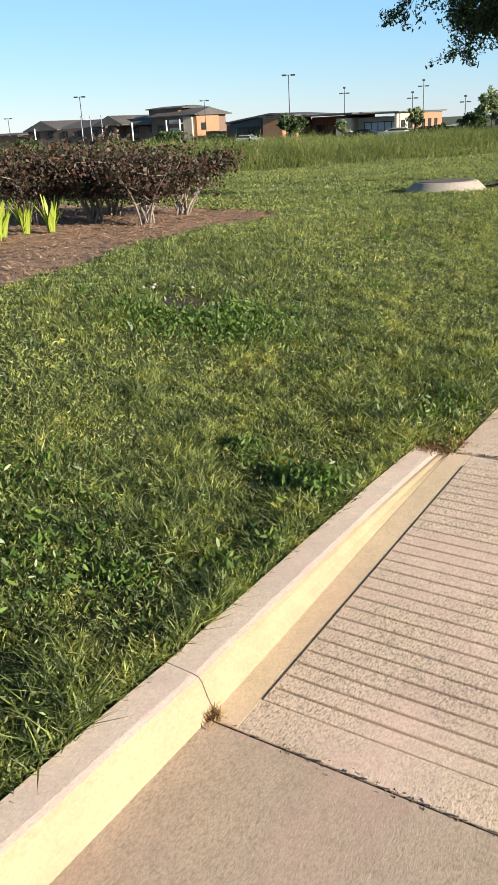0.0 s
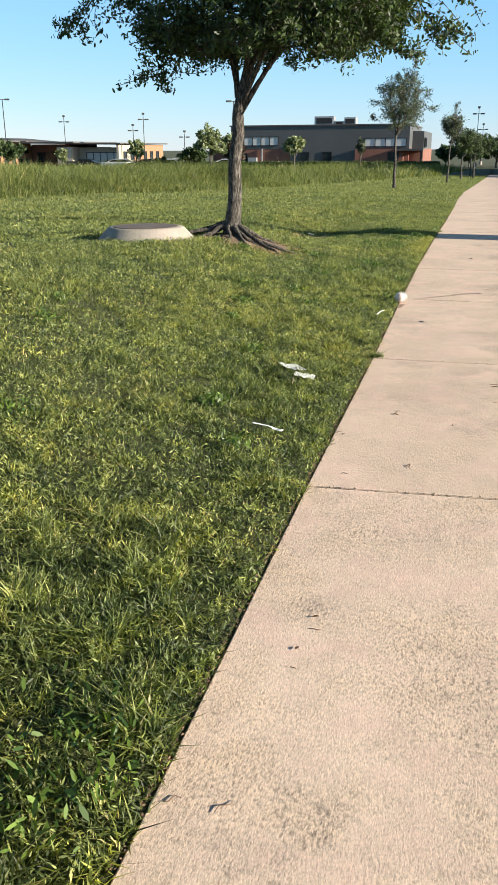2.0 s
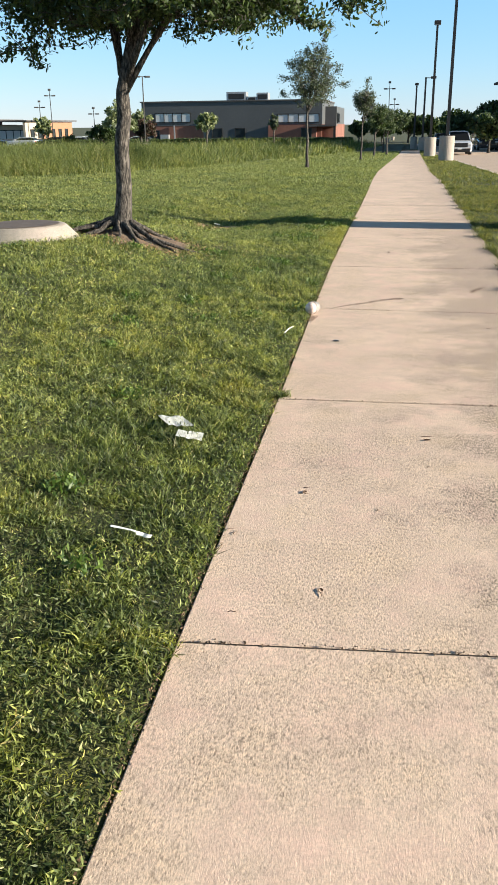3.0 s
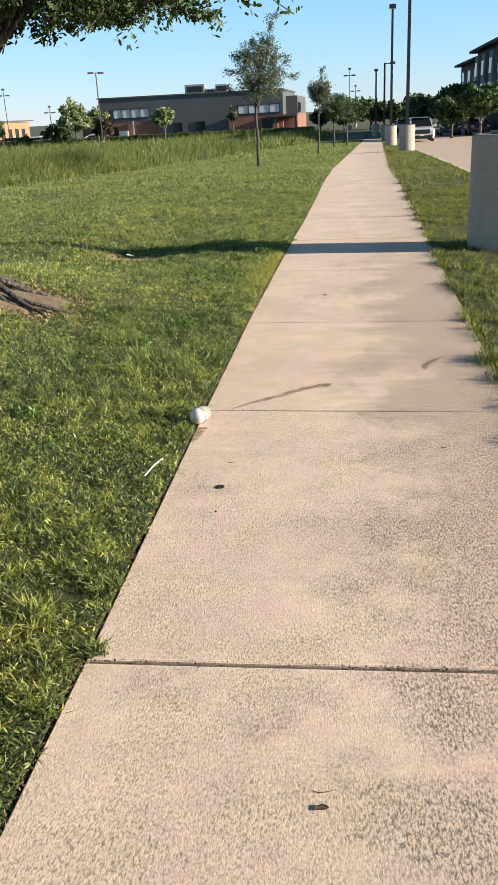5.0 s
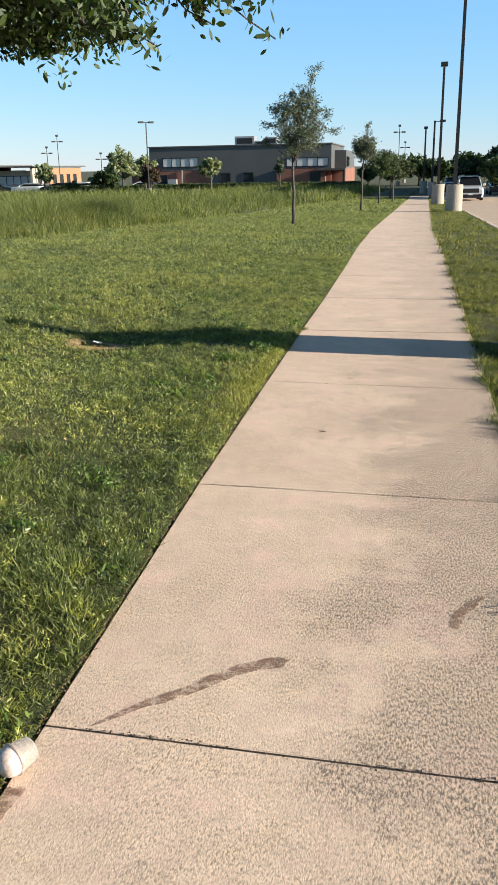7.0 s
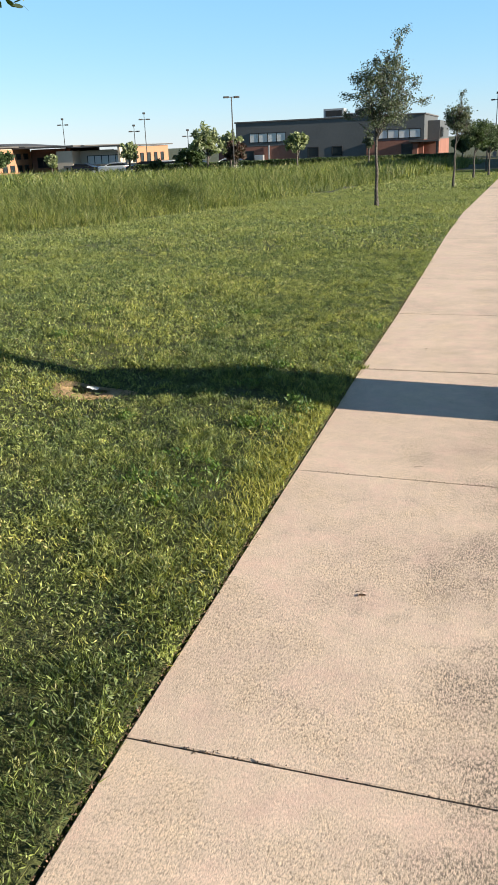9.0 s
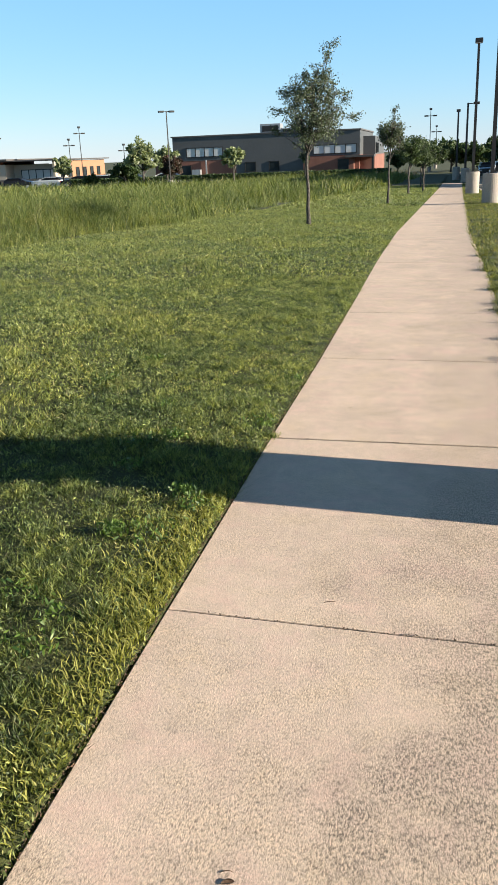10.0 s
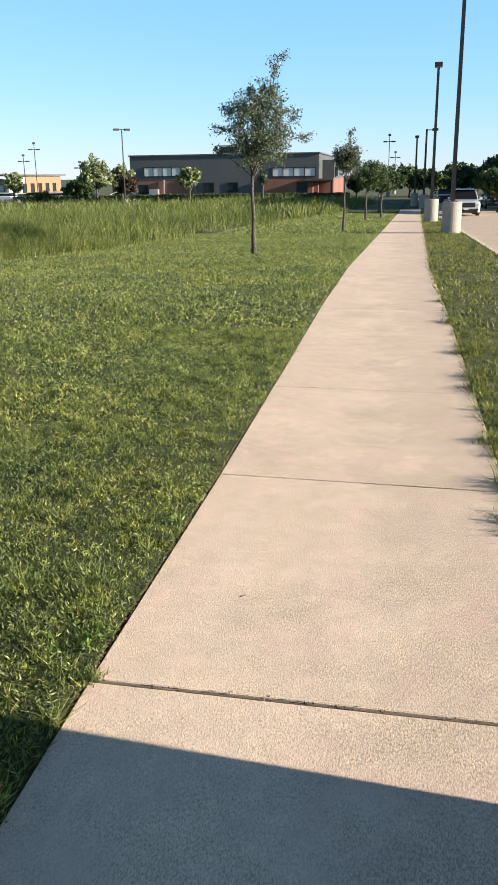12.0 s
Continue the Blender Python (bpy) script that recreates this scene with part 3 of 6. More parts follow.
def lawn_area(name, x0, x1, y0, y1, per_m2, length, width, segs, label):
    rng = np.random.default_rng(int(abs(x0 * 31 + y0 * 7 + x1)))
    n = int((x1 - x0) * (y1 - y0) * per_m2)
    x, y = rng.uniform(x0, x1, n), rng.uniform(y0, y1, n)
    u = x - bend(y)
    ok = ((u < -0.004 + 0.010 * lumpy(x, y, 23.0) + 0.008 * lumpy(y, x, 61.0)) & ~((y < RAMP_TOP) & (u > -0.155))) | ((u > WALK_W - 0.03 + 0.03 * lumpy(x, y, 17.0)) & (x < LOT_X) & (y > 6.3))
    ok &= tall_edge(x, y) < 0.6
    ok &= ~in_bed(x + 0.12 * lumpy(x, y, 9.0), y + 0.1 * lumpy(y, x, 7.0))
    ok &= (np.hypot((x + 1.98) / 0.26, (y - 7.12) / 0.2) > 0.85 + 0.2 * lumpy(x, y, 11)) | (rng.uniform(0, 1, n) < 0.16)
    ok &= np.hypot((x + 1.95) / 1.1, (y - 14.6) / 0.9) > 0.46 + 0.12 * lumpy(x, y, 6)
    ok &= (np.hypot((x + 1.95) / 0.40, (y - 18.12) / 0.22) > 0.8 + 0.2 * lumpy(x, y, 9)) | (rng.uniform(0, 1, n) < 0.2)
    thin = 0.92 + 0.2 * lumpy(x, y, 2.3) + 0.2 * lumpy(x + 5, y, 7.1) + 0.32 * lumpy(x, y + 3, 17.0)
    tufts = patchy(x, y, 0.075, 3)
    ok &= rng.uniform(0, 1, n) < np.clip(thin, 0.75, 1.0) * np.clip(0.6 + 0.8 * tufts, 0.65, 1.0)
    tufts = tufts[ok]
    x, y = x[ok], y[ok]
    grow = np.clip(1 + 0.3 * lumpy(x, y, 1.9) + 0.25 * lumpy(y, x, 5.3) + 0.35 * lumpy(x, y + 3, 17.0), 0.35, 1.9) * rng.uniform(0.5, 1.4, len(x))
    grow *= (0.55 + 1.0 * tufts) * (0.65 + 0.7 * patchy(x, y, 0.31, 4))
    grow = np.maximum(grow, rng.uniform(0.45, 0.75, len(x)))
    grow *= 1 + 0.5 * (1 - step(4.6, 7.5, y)) * patchy(x, y, 0.4, 5)
    edge = np.exp(-np.abs(x - bend(y)) / 0.12) + np.exp(-np.abs(x - bend(y) - WALK_W) / 0.1)
    ln = length * grow * (1 + 0.25 * edge) * (1 - 0.55 * np.exp(-np.abs(x - bend(y)) / 0.035))
    leafy = rng.uniform(0, 1, len(x)) < 0.3 + 0.3 * lumpy(x, y, 3.1)
    if x0 < 1:
        pts = np.stack([x, y, land(x, y) + ln * rng.uniform(0.1, 0.75, len(x))], 1)[leafy]
        v, f = leaf_quads(pts, width * 0.8, rng, 4.2, -0.8)
        tagged(fast_mesh("lawn_leaves", v, f, LAWN_LEAF), "small broad leaves and clover among the lawn grass", "grass", kind="stuff")
        x, y, ln = x[~leafy], y[~leafy], ln[~leafy]
    return blades(name, x, y, land(x, y) - 0.02, ln, width * rng.uniform(0.7, 1.3, len(x)), 1.15, LAWN if x0 < 1 else VERGE, segs, None, label)


LAWN_LABEL = "mown green lawn with clumps of coarser grass"
for args in (("lawn_grass", -1.6, 0.05, 3.4, 13.0, 25000, 0.044, 0.0062, 2), ("lawn_grass", -1.6, 0.05, 13.0, 26.0, 18000, 0.044, 0.0068, 1),
             ("lawn_grass", -4.2, -1.6, 4.0, 14.0, 12500, 0.046, 0.008, 1), ("lawn_grass", -6.5, -1.6, 14.0, 26.0, 7000, 0.047, 0.0105, 1),
             ("lawn_grass", -14.0, -0.1, -5.0, 3.4, 420, 0.05, 0.03, 1), ("lawn_grass", -4.2, -1.6, 3.4, 4.0, 3000, 0.05, 0.014, 1), ("lawn_grass", -16.0, -4.2, 11.0, 20.0, 2100, 0.05, 0.016, 1), ("lawn_grass", -14.0, -6.5, 20.0, 34.0, 1900, 0.05, 0.016, 1),
             ("lawn_grass", -8.0, 0.8, 26.0, 48.0, 2100, 0.05, 0.015, 1), ("lawn_grass", -6.0, 0.8, 48.0, 85.0, 300, 0.06, 0.034, 1),
             ("verge_grass", 1.5, 3.4, 6.3, 26.0, 6500, 0.048, 0.009, 1), ("verge_grass", 1.5, 4.5, 26.0, 85.0, 700, 0.055, 0.024, 1)):
    text = LAWN_LABEL if args[0] == "lawn_grass" else "dull olive mown grass between walk and car park"
    tagged(lawn_area(*args, text), text, "grass", kind="stuff")


def field_area(x0, x1, y0, y1, per_m2, length, width):
    rng = np.random.default_rng(int(abs(x0 * 13 + y0 * 5 + y1)))
    n = int((x1 - x0) * (y1 - y0) * per_m2)
    x, y = rng.uniform(x0, x1, n), rng.uniform(y0, y1, n)
    d = tall_edge(x, y)
    ok = (d > 0.0) & (rng.uniform(0, 1, n) < 0.75 + 0.4 * lumpy(x, y, 1.1))
    x, y, d = x[ok], y[ok], d[ok]
    ln = length * np.clip(0.35 + d / 2.5, 0.35, 1.0) * np.clip(1 + 0.3 * lumpy(x, y, 0.8) + 0.2 * lumpy(x, y, 2.9), 0.4, 1.6) * rng.uniform(0.6, 1.25, len(x))
    ln *= (0.6 + 0.8 * patchy(x, y, 0.55, 6)) * (0.75 + 0.5 * patchy(x, y, 2.2, 7))
    ob = blades("tall_grass", x, y, land(x, y) - 0.02, ln, width * rng.uniform(0.7, 1.3, len(x)), 0.85, TALL, 2)
    tagged(ob, "uncut tall pale-green field grass going to seed", "tall grass", kind="stuff")


field_area(-20, -5, 18, 42, 900, 0.78, 0.0095)
field_area(-40, -20, 14, 46, 90, 0.80, 0.026)
field_area(-20, -2, 42, 66, 150, 0.75, 0.02)
field_area(-60, -20, 46, 110, 9, 0.8, 0.09)
field_area(-20, 0, 66, 118, 24, 0.8, 0.06)
field_area(-110, -40, 26, 110, 5, 0.8, 0.11)


# ---- mulch bed, shrubs ----
def bed_mesh():
    rng = np.random.default_rng(5)
    xs, ys = np.arange(-14.0, -3.2, 0.12), np.arange(5.9, 13.8, 0.12)
    gx2, gy2 = np.meshgrid(xs, ys)
    gx2, gy2 = gx2 + rng.uniform(-0.03, 0.03, gx2.shape), gy2 + rng.uniform(-0.03, 0.03, gy2.shape)
    gz2 = land(gx2, gy2) + 0.004 + 0.014 * lumpy(gx2, gy2, 6.0) + rng.uniform(0, 0.012, gx2.shape)
    i2 = np.arange(gx2.size).reshape(gx2.shape)
    f = np.stack([i2[:-1, :-1].ravel(), i2[:-1, 1:].ravel(), i2[1:, 1:].ravel(), i2[1:, :-1].ravel()], 1)
    keep = in_bed(gx2[:-1, :-1].ravel() + 0.06, gy2[:-1, :-1].ravel() + 0.06)
    return fast_mesh("mulch_bed", np.stack([gx2.ravel(), gy2.ravel(), gz2.ravel()], 1), f[keep], MULCH)


tagged(bed_mesh(), "brown wood mulch bed under the shrubs", "mulch bed", kind="structure")


def chips(n=11000):
    rng = np.random.default_rng(8)
    x, y = rng.uniform(-9, -3.3, n), rng.uniform(6, 13, n)
    ok = in_bed(x, y)
    x, y = x[ok], y[ok]
    c = np.stack([x, y, land(x, y) + 0.026 + rng.uniform(0, 0.012, len(x))], 1)
    a = rng.uniform(0, np.pi, len(x))
    u = np.stack([np.cos(a), np.sin(a), rng.uniform(-0.3, 0.3, len(x))], 1) * rng.uniform(0.012, 0.035, len(x))[:, None]
    w = np.stack([-np.sin(a), np.cos(a), rng.uniform(-0.3, 0.3, len(x))], 1) * rng.uniform(0.003, 0.008, len(x))[:, None]
    v = np.stack([c - u - w, c + u - w, c + u + w, c - u + w], 1).reshape(-1, 3)
    return fast_mesh("mulch_chips", v, np.arange(len(v)).reshape(-1, 4), MULCH_CHIP)


MULCH_CHIP = leaf_material("mulch_chip", (0.16, 0.085, 0.045), (0.50, 0.32, 0.19), 0.9, 0.0)
tagged(chips(), "loose shredded wood mulch chips", "mulch", kind="stuff")


def bezier(p0, p1, p2, n):
    return [p0 * (1 - t) ** 2 + p1 * 2 * t * (1 - t) + p2 * t * t for t in (i / (n - 1) for i in range(n))]


def tree(label, x, y, trunk_h, trunk_r, crown, leaves, leaf_size, leaf_mat, seed, limbs=7, twigs=9, lean=(0, 0), group="", shoots=(), spread=0.16, droop=0.4, base=None, fork=0.0, rise=(-0.55, 0.6), limb_r=0.42, twig_min=0.0035, inner=0.45, clumps=0, flat=False):
    """crown: (x, y, z) of the middle over the foot, and its three half axes. shoots: extra branch tips outside the crown."""
    rng = np.random.default_rng(seed)
    z = float(land(x, y)) if base is None else base
    top = tagged(empty("tree", x, y, z), label, "tree", group)
    c, r = np.array(crown[:3]), np.array(crown[3:])
    fork_p = np.array([lean[0], lean[1], trunk_h])
    n = 9
    pts = [fork_p * (i / (n - 1)) + np.array([0.012 * math.sin(i * 1.3 + seed), 0.012 * math.cos(i * 1.7), 0]) * (0 < i < n - 1) for i in range(n)]
    rad = [trunk_r * (1.0 + 0.75 * math.exp(-i * 1.5)) * (1 - 0.22 * i / (n - 1)) for i in range(n)]
    pts[0] = pts[0] - np.array([0, 0, 0.12])
    lead = [fork_p * 0.5 + 0.5 * fork_p, c + np.array([0.05 * r[0], 0, 0.55 * r[2]])]
    tube("trunk", pts + bezier(fork_p + np.array([0, 0, 0.06]), (fork_p + c) / 2 + np.array([0.05, 0, 0.1]), lead[1], 5), rad + [trunk_r * f for f in (0.72, 0.55, 0.42, 0.28, 0.12)], BARK, top, 14)
    tips = []
    twig_bm = bmesh.new()
    targets = []
    for k in range(limbs):
        a = 2 * math.pi * (k + rng.uniform(0, 0.6)) / limbs
        el = rng.uniform(*rise)
        targets.append(c + r * np.array([math.cos(a) * math.cos(el), math.sin(a) * math.cos(el), math.sin(el)]) * 0.72)
    targets += [np.array(s) for s in shoots]
    joints = []
    for k, tgt in enumerate(targets):
        h = fork_p + (c + np.array([0, 0, 0.3 * r[2]]) - fork_p) * (fork + rng.uniform(0, 0.6)) if k >= (6 if flat else 2) else fork_p + np.array([0, 0, 0.05 * k])
        if flat and k >= limbs:
            near = np.array(joints)
            h = near[np.argmin(np.linalg.norm(near - tgt - np.array([0, 0, 0.25]), axis=1))]
        mid = h * 0.6 + tgt * 0.4 + np.array([0, 0, 0.16 * r[2] * rng.uniform(0.2, 1.2)])
        path = bezier(h, mid, tgt, 7)
        lr = trunk_r * limb_r * rng.uniform(0.8, 1.2) * (0.55 if k >= limbs else 1.0)
        tube("limb", path, [lr * (1 - 0.8 * i / 6) for i in range(7)], BARK, top, 7)
        is_shoot = k >= limbs
        joints += [] if is_shoot else [np.array(q) for q in path[1:]]
        for j in range(twigs if not is_shoot else max(4, twigs // 2)):
            s = path[int(rng.integers(4 if is_shoot else 2, 7))]
            if is_shoot:
                end = tgt + rng.normal(size=3) * r * np.array([0.13, 0.13, 0.07])
            else:
                q = rng.normal(size=3)
                q /= np.linalg.norm(q)
                q = q * r * rng.uniform(0.75, 1.08)
                end = c + 0.55 * (tgt - c) + 0.6 * q
                rel = (end - c) / r
                over = np.linalg.norm(rel)
                if over > 1.08:
                    end = c + rel / over * r * 1.08
                if flat:
                    end[2] = max(end[2], c[2] - (0.84 + 0.06 * rng.uniform(-1, 1)) * r[2])
            w = bezier(np.array(s), (np.array(s) + end) / 2 + rng.normal(size=3) * 0.06 * r, end, 5)
            add_tube(twig_bm, w, [max(twig_min, lr * 0.22 * (1 - 0.75 * i / 4)) for i in range(5)], 4, False)
            for f in (np.linspace(inner, 1.0, 9) if not is_shoot else np.linspace(0.3, 1.0, 6)):
                tips.append((1 - f) ** 2 * w[0] + 2 * f * (1 - f) * w[2] + f * f * w[4])
    joints = np.array(joints)
    for k in range(clumps):
        q = rng.normal(size=3)
        q /= np.linalg.norm(q)
        end = c + q * r * rng.uniform(0.3, 1.0) ** 0.6
        if flat:
            h, a = rng.uniform(-0.82, 0.95), rng.uniform(0, 2 * math.pi)
            if k % 2:
                h = -0.82 + 0.5 * rng.uniform() ** 1.5
            rho = math.sqrt(rng.uniform(0.02 if h > -0.45 else 0.2, 1.0)) * math.sqrt(1 - abs(h) ** 3) * (1 + 0.12 * math.sin(3 * a + seed))
            end = c + r * np.array([rho * math.cos(a), rho * math.sin(a), h])
        elif end[2] < c[2] - 0.62 * r[2]:
            continue
        s = joints[np.argmin(np.linalg.norm(joints - end, axis=1))]
        add_tube(twig_bm, [s, (s + end) / 2 + rng.normal(size=3) * 0.03, end], [twig_min * 1.6, twig_min * 1.2, twig_min * 0.7], 4, False)
        for _ in range(8):
            tips.append(end + rng.normal(size=3) * spread * 0.8 + (s - end) * rng.uniform(0, 0.25))
    part("branchwork", twig_bm, BARK, top)
    tips = np.array(tips)
    pick = tips[rng.integers(0, len(tips), leaves)]
    off = rng.normal(size=(leaves, 3))
    off /= np.linalg.norm(off, axis=1)[:, None]
    p = pick + off * (rng.uniform(0, 1, leaves) ** 0.5)[:, None] * spread * np.array([1.5, 1.5, 1.15])
    v, f = (leaf_ovals if flat else leaf_quads)(p, leaf_size, rng, 2.4 if flat else 2.0, droop)
    fast_mesh("crown", v, f, leaf_mat, top)
    return top


def roots(top):
    rng = np.random.default_rng(4)
    for k in range(17):
        a = 2 * math.pi * k / 17 + rng.uniform(-0.15, 0.15)
        ln, turn = rng.uniform(0.3, 0.8), rng.uniform(-0.5, 0.7)
        path = []
        for q in range(9):
            f = q / 8
            b, r = a + turn * f + 0.12 * math.sin(5 * f + k), 0.07 + ln * f
            px, py = math.cos(b) * r * 1.1, math.sin(b) * r * 0.8
            lift = float(land(top.location.x + px, top.location.y + py)) - top.location.z
            path.append((px, py, lift + 0.085 * (1 - f) ** 2.2 + 0.045 * abs(math.sin(7 * f + k * 1.7)) * (1 - f) + 0.03 - 0.045 * f ** 3))
        thick = rng.uniform(0.7, 1.15)
        tube("root", path, [thick * 0.034 * (1 - 0.72 * q / 8) for q in range(9)], BARK, top, 7)


oak = tree("live oak with dark leafy crown and bare roots", -2.11, 14.58, 1.26, 0.082, (0.5, 0.1, 3.08, 1.8, 1.72, 1.45), 84000, 0.0218, OAK, 11, 12, 24, (0.08, 0.0),
           shoots=((2.15, -0.1, 1.96), (2.5, 0.2, 2.35), (1.75, -0.3, 1.84), (-0.85, 0.0, 1.70), (1.2, -0.6, 1.86), (-1.6, -0.2, 2.2), (0.5, -0.9, 1.88)), spread=0.065, rise=(-0.1, 0.9), limb_r=0.36, inner=0.4, clumps=850, flat=True)
roots(oak)
rl = np.random.default_rng(3)
lx, ly = -1.98 + rl.normal(size=2600) * 0.36, 14.56 + rl.normal(size=2600) * 0.28
rootbed = fast_mesh("root_litter", *leaf_quads(np.stack([lx, ly, land(lx, ly) + 0.035 * np.exp(-((lx + 2.0) ** 2 + (ly - 14.56) ** 2) / 0.12) + 0.006], 1), 0.012, rl, 2.6), MULCH_CHIP)
tagged(rootbed, "dry leaf litter round the oak roots", "leaf litter", kind="stuff")
EARTH = mottled("bare_earth", (0.09, 0.062, 0.042), (0.26, 0.185, 0.125), 7, 60, 0.95, 0, 1.0, 0.02)
ring = [(0.0, 0.05)] + [(0.1 + 0.09 * i, 0.05 * math.exp(-(i * 0.28) ** 2) + 0.006) for i in range(7)]
mv = [(-1.98 + r * 0.9 * (1 + 0.12 * math.sin(3 * a)) * math.cos(a), 14.56 + r * 0.68 * (1 + 0.12 * math.sin(3 * a)) * math.sin(a), h) for r, h in ring[1:] for a in [2 * math.pi * k / 28 for k in range(28)]]
mv = [(px, py, float(land(px, py)) + h - (0.03 if k >= 28 * 6 else 0.0)) for k, (px, py, h) in enumerate(mv)]
mf = [(j * 28 + k, j * 28 + (k + 1) % 28, (j + 1) * 28 + (k + 1) % 28, (j + 1) * 28 + k) for j in range(6) for k in range(28)]
tagged(mesh_object("root_mound", mv, mf, EARTH, None, "", True), "bare brown earth mound round the oak", "earth", kind="structure")

ROW = "young trees along the walk"
tree("young tree with a thin grey-green crown and one tall shoot", -2.54, 37.35, 1.75, 0.05, (0.16, 0.0, 2.85, 0.92, 0.9, 1.22), 14500, 0.029, YOUNG, 21, 10, 11, (-0.03, 0), ROW,
     shoots=((0.60, 0, 4.5), (0.58, 0, 4.25), (0.55, 0, 3.95), (1.3, 0.1, 2.75), (0.25, 0, 4.0), (-0.1, 0.1, 3.85), (-0.62, 0, 3.45), (0.55, -0.1, 3.75), (-0.85, 0, 3.0), (-0.95, 0.1, 2.5), (1.05, 0, 3.2), (0.7, 0, 3.55)), spread=0.085, droop=0.0, twig_min=0.005, inner=0.3, clumps=170, rise=(-0.5, 1.2))
tree("slender young tree with a sparse crown", -1.17, 50.6, 1.7, 0.045, (0.1, 0.0, 2.75, 0.6, 0.6, 0.95), 5200, 0.038, YOUNG, 22, 9, 12, (0.02, 0), ROW, shoots=((0.25, 0, 3.75),), spread=0.09, droop=0.0, twig_min=0.008, clumps=60)
tree("bushy young tree beside the walk", -0.85, 64.8, 1.3, 0.06, (0.2, 0.0, 2.5, 1.25, 1.2, 1.2), 9000, 0.05, FAR_LEAF, 23, 7, 9, (0, 0), ROW, spread=0.14)
tree("bushy young tree beside the walk", -0.1, 69.5, 1.3, 0.06, (0.2, 0.0, 2.4, 1.3, 1.2, 1.15), 9000, 0.052, FAR_LEAF, 24, 7, 9, (0, 0), ROW, spread=0.14)
tree("bushy young tree beside the walk", -0.5, 80.0, 1.3, 0.06, (0.1, 0.0, 2.5, 1.5, 1.3, 1.3), 4200, 0.09, FAR_LEAF, 25, 7, 8, (0, 0), ROW, spread=0.15)


def shrub(label, x, y, h, w, seed, leaves, low=0.42):
    rng = np.random.default_rng(seed)
    z = float(land(x, y)) + 0.02
    top = tagged(empty("shrub", x, y, z), label, "shrub", "shrubs in the mulch bed")
    tips = []
    for k in range(15):
        bm = bmesh.new()
        a = rng.uniform(0, 2 * math.pi)
        rr = rng.uniform(0.15, 1.0) * w
        end = np.array([math.cos(a) * rr, math.sin(a) * rr, h * rng.uniform(0.72, 0.95)])
        start = np.array([rng.uniform(-0.08, 0.08), rng.uniform(-0.08, 0.08), -0.03])
        path = bezier(start, np.array([end[0] * 0.35, end[1] * 0.35, h * 0.45]), end, 6)
        add_tube(bm, path, [0.014, 0.012, 0.010, 0.008, 0.006, 0.004], 5, False)
        for j in range(5):
            s = path[int(rng.integers(2, 6))]
            e = np.array(s) + rng.normal(size=3) * np.array([0.16, 0.16, 0.09]) + np.array([0, 0, 0.06])
            add_tube(bm, [s, (np.array(s) + e) / 2 + rng.normal(size=3) * 0.02, e], [0.006, 0.004, 0.002], 4, False)
            tips += [np.array(s) * (1 - f) + e * f for f in (0.4, 0.7, 1.0)]
        part("stem", bm, STEM, top, "bare grey stem")
    tips = np.array(tips)
    tips = tips[tips[:, 2] > h * low]
    p = tips[rng.integers(0, len(tips), leaves)] + rng.normal(size=(leaves, 3)) * np.array([0.09, 0.09, 0.06])
    v, f = leaf_quads(p, 0.032, rng, 1.7)
    fast_mesh("foliage", v, f, SHRUB_LEAF, top)
    return top


STEM = mottled("shrub_stem", (0.12, 0.095, 0.08), (0.30, 0.25, 0.21), 20, 90)
SH = "leggy shrub with dark green and reddish leaves over bare stems"
for k, (sx, sy, sh, sw) in enumerate(((-5.38, 10.85, 0.74, 0.54), (-6.35, 11.05, 0.78, 0.5), (-7.0, 10.6, 0.76, 0.5), (-8.1, 12.0, 0.85, 0.65), (-6.7, 11.8, 0.8, 0.6), (-5.65, 11.95, 0.76, 0.6), (-7.4, 11.4, 0.8, 0.6), (-9.0, 11.2, 0.85, 0.7))):
    shrub(SH, sx, sy, sh, sw, 40 + k, 3800)


def spiky_plant(x, y, seed):
    rng = np.random.default_rng(seed)
    z = float(land(x, y)) + 0.02
    top = tagged(empty("spiky_plant", x, y, z), "yellow-green clump of upright sword-shaped leaves in mulch", "plant", "upright plants in the mulch bed")
    for k in range(15):
        bm = bmesh.new()
        a, ln, out = rng.uniform(0, 6.28), rng.uniform(0.24, 0.42), rng.uniform(0.02, 0.10)
        dx, dy, w = math.cos(a), math.sin(a), rng.uniform(0.022, 0.034)
        rows = []
        for f, ww in ((0, 0.7), (0.35, 1.0), (0.7, 0.75), (1.0, 0.04)):
            cx, cy, cz = dx * (0.03 + out * f * f * 1.5), dy * (0.03 + out * f * f * 1.5), ln * f
            rows.append([bm.verts.new((cx - dy * w * ww * s + dx * 0.008 * abs(s), cy + dx * w * ww * s + dy * 0.008 * abs(s), cz)) for s in (-1, 0, 1)])
        for p, q in zip(rows, rows[1:]):
            for i in (0, 1):
                bm.faces.new((p[i], p[i + 1], q[i + 1], q[i]))
        part("leaf", bm, SPIKE, top, smooth=True)
    return top


SPIKE = leaf_material("sword_leaf", (0.30, 0.36, 0.05), (0.42, 0.48, 0.09), 0.45, 0.3)
for k, (sx, sy) in enumerate(((-6.15, 9.3), (-6.35, 9.55), (-6.3, 9.85), (-6.0, 9.05), (-6.6, 9.3), (-6.1, 10.05))):
    spiky_plant(sx, sy, 60 + k)


# ---- concrete riser, litter and small things ----
RUSTY = mottled("rusty_iron", (0.08, 0.062, 0.05), (0.17, 0.135, 0.11), 8, 60, 0.8, 0.1)


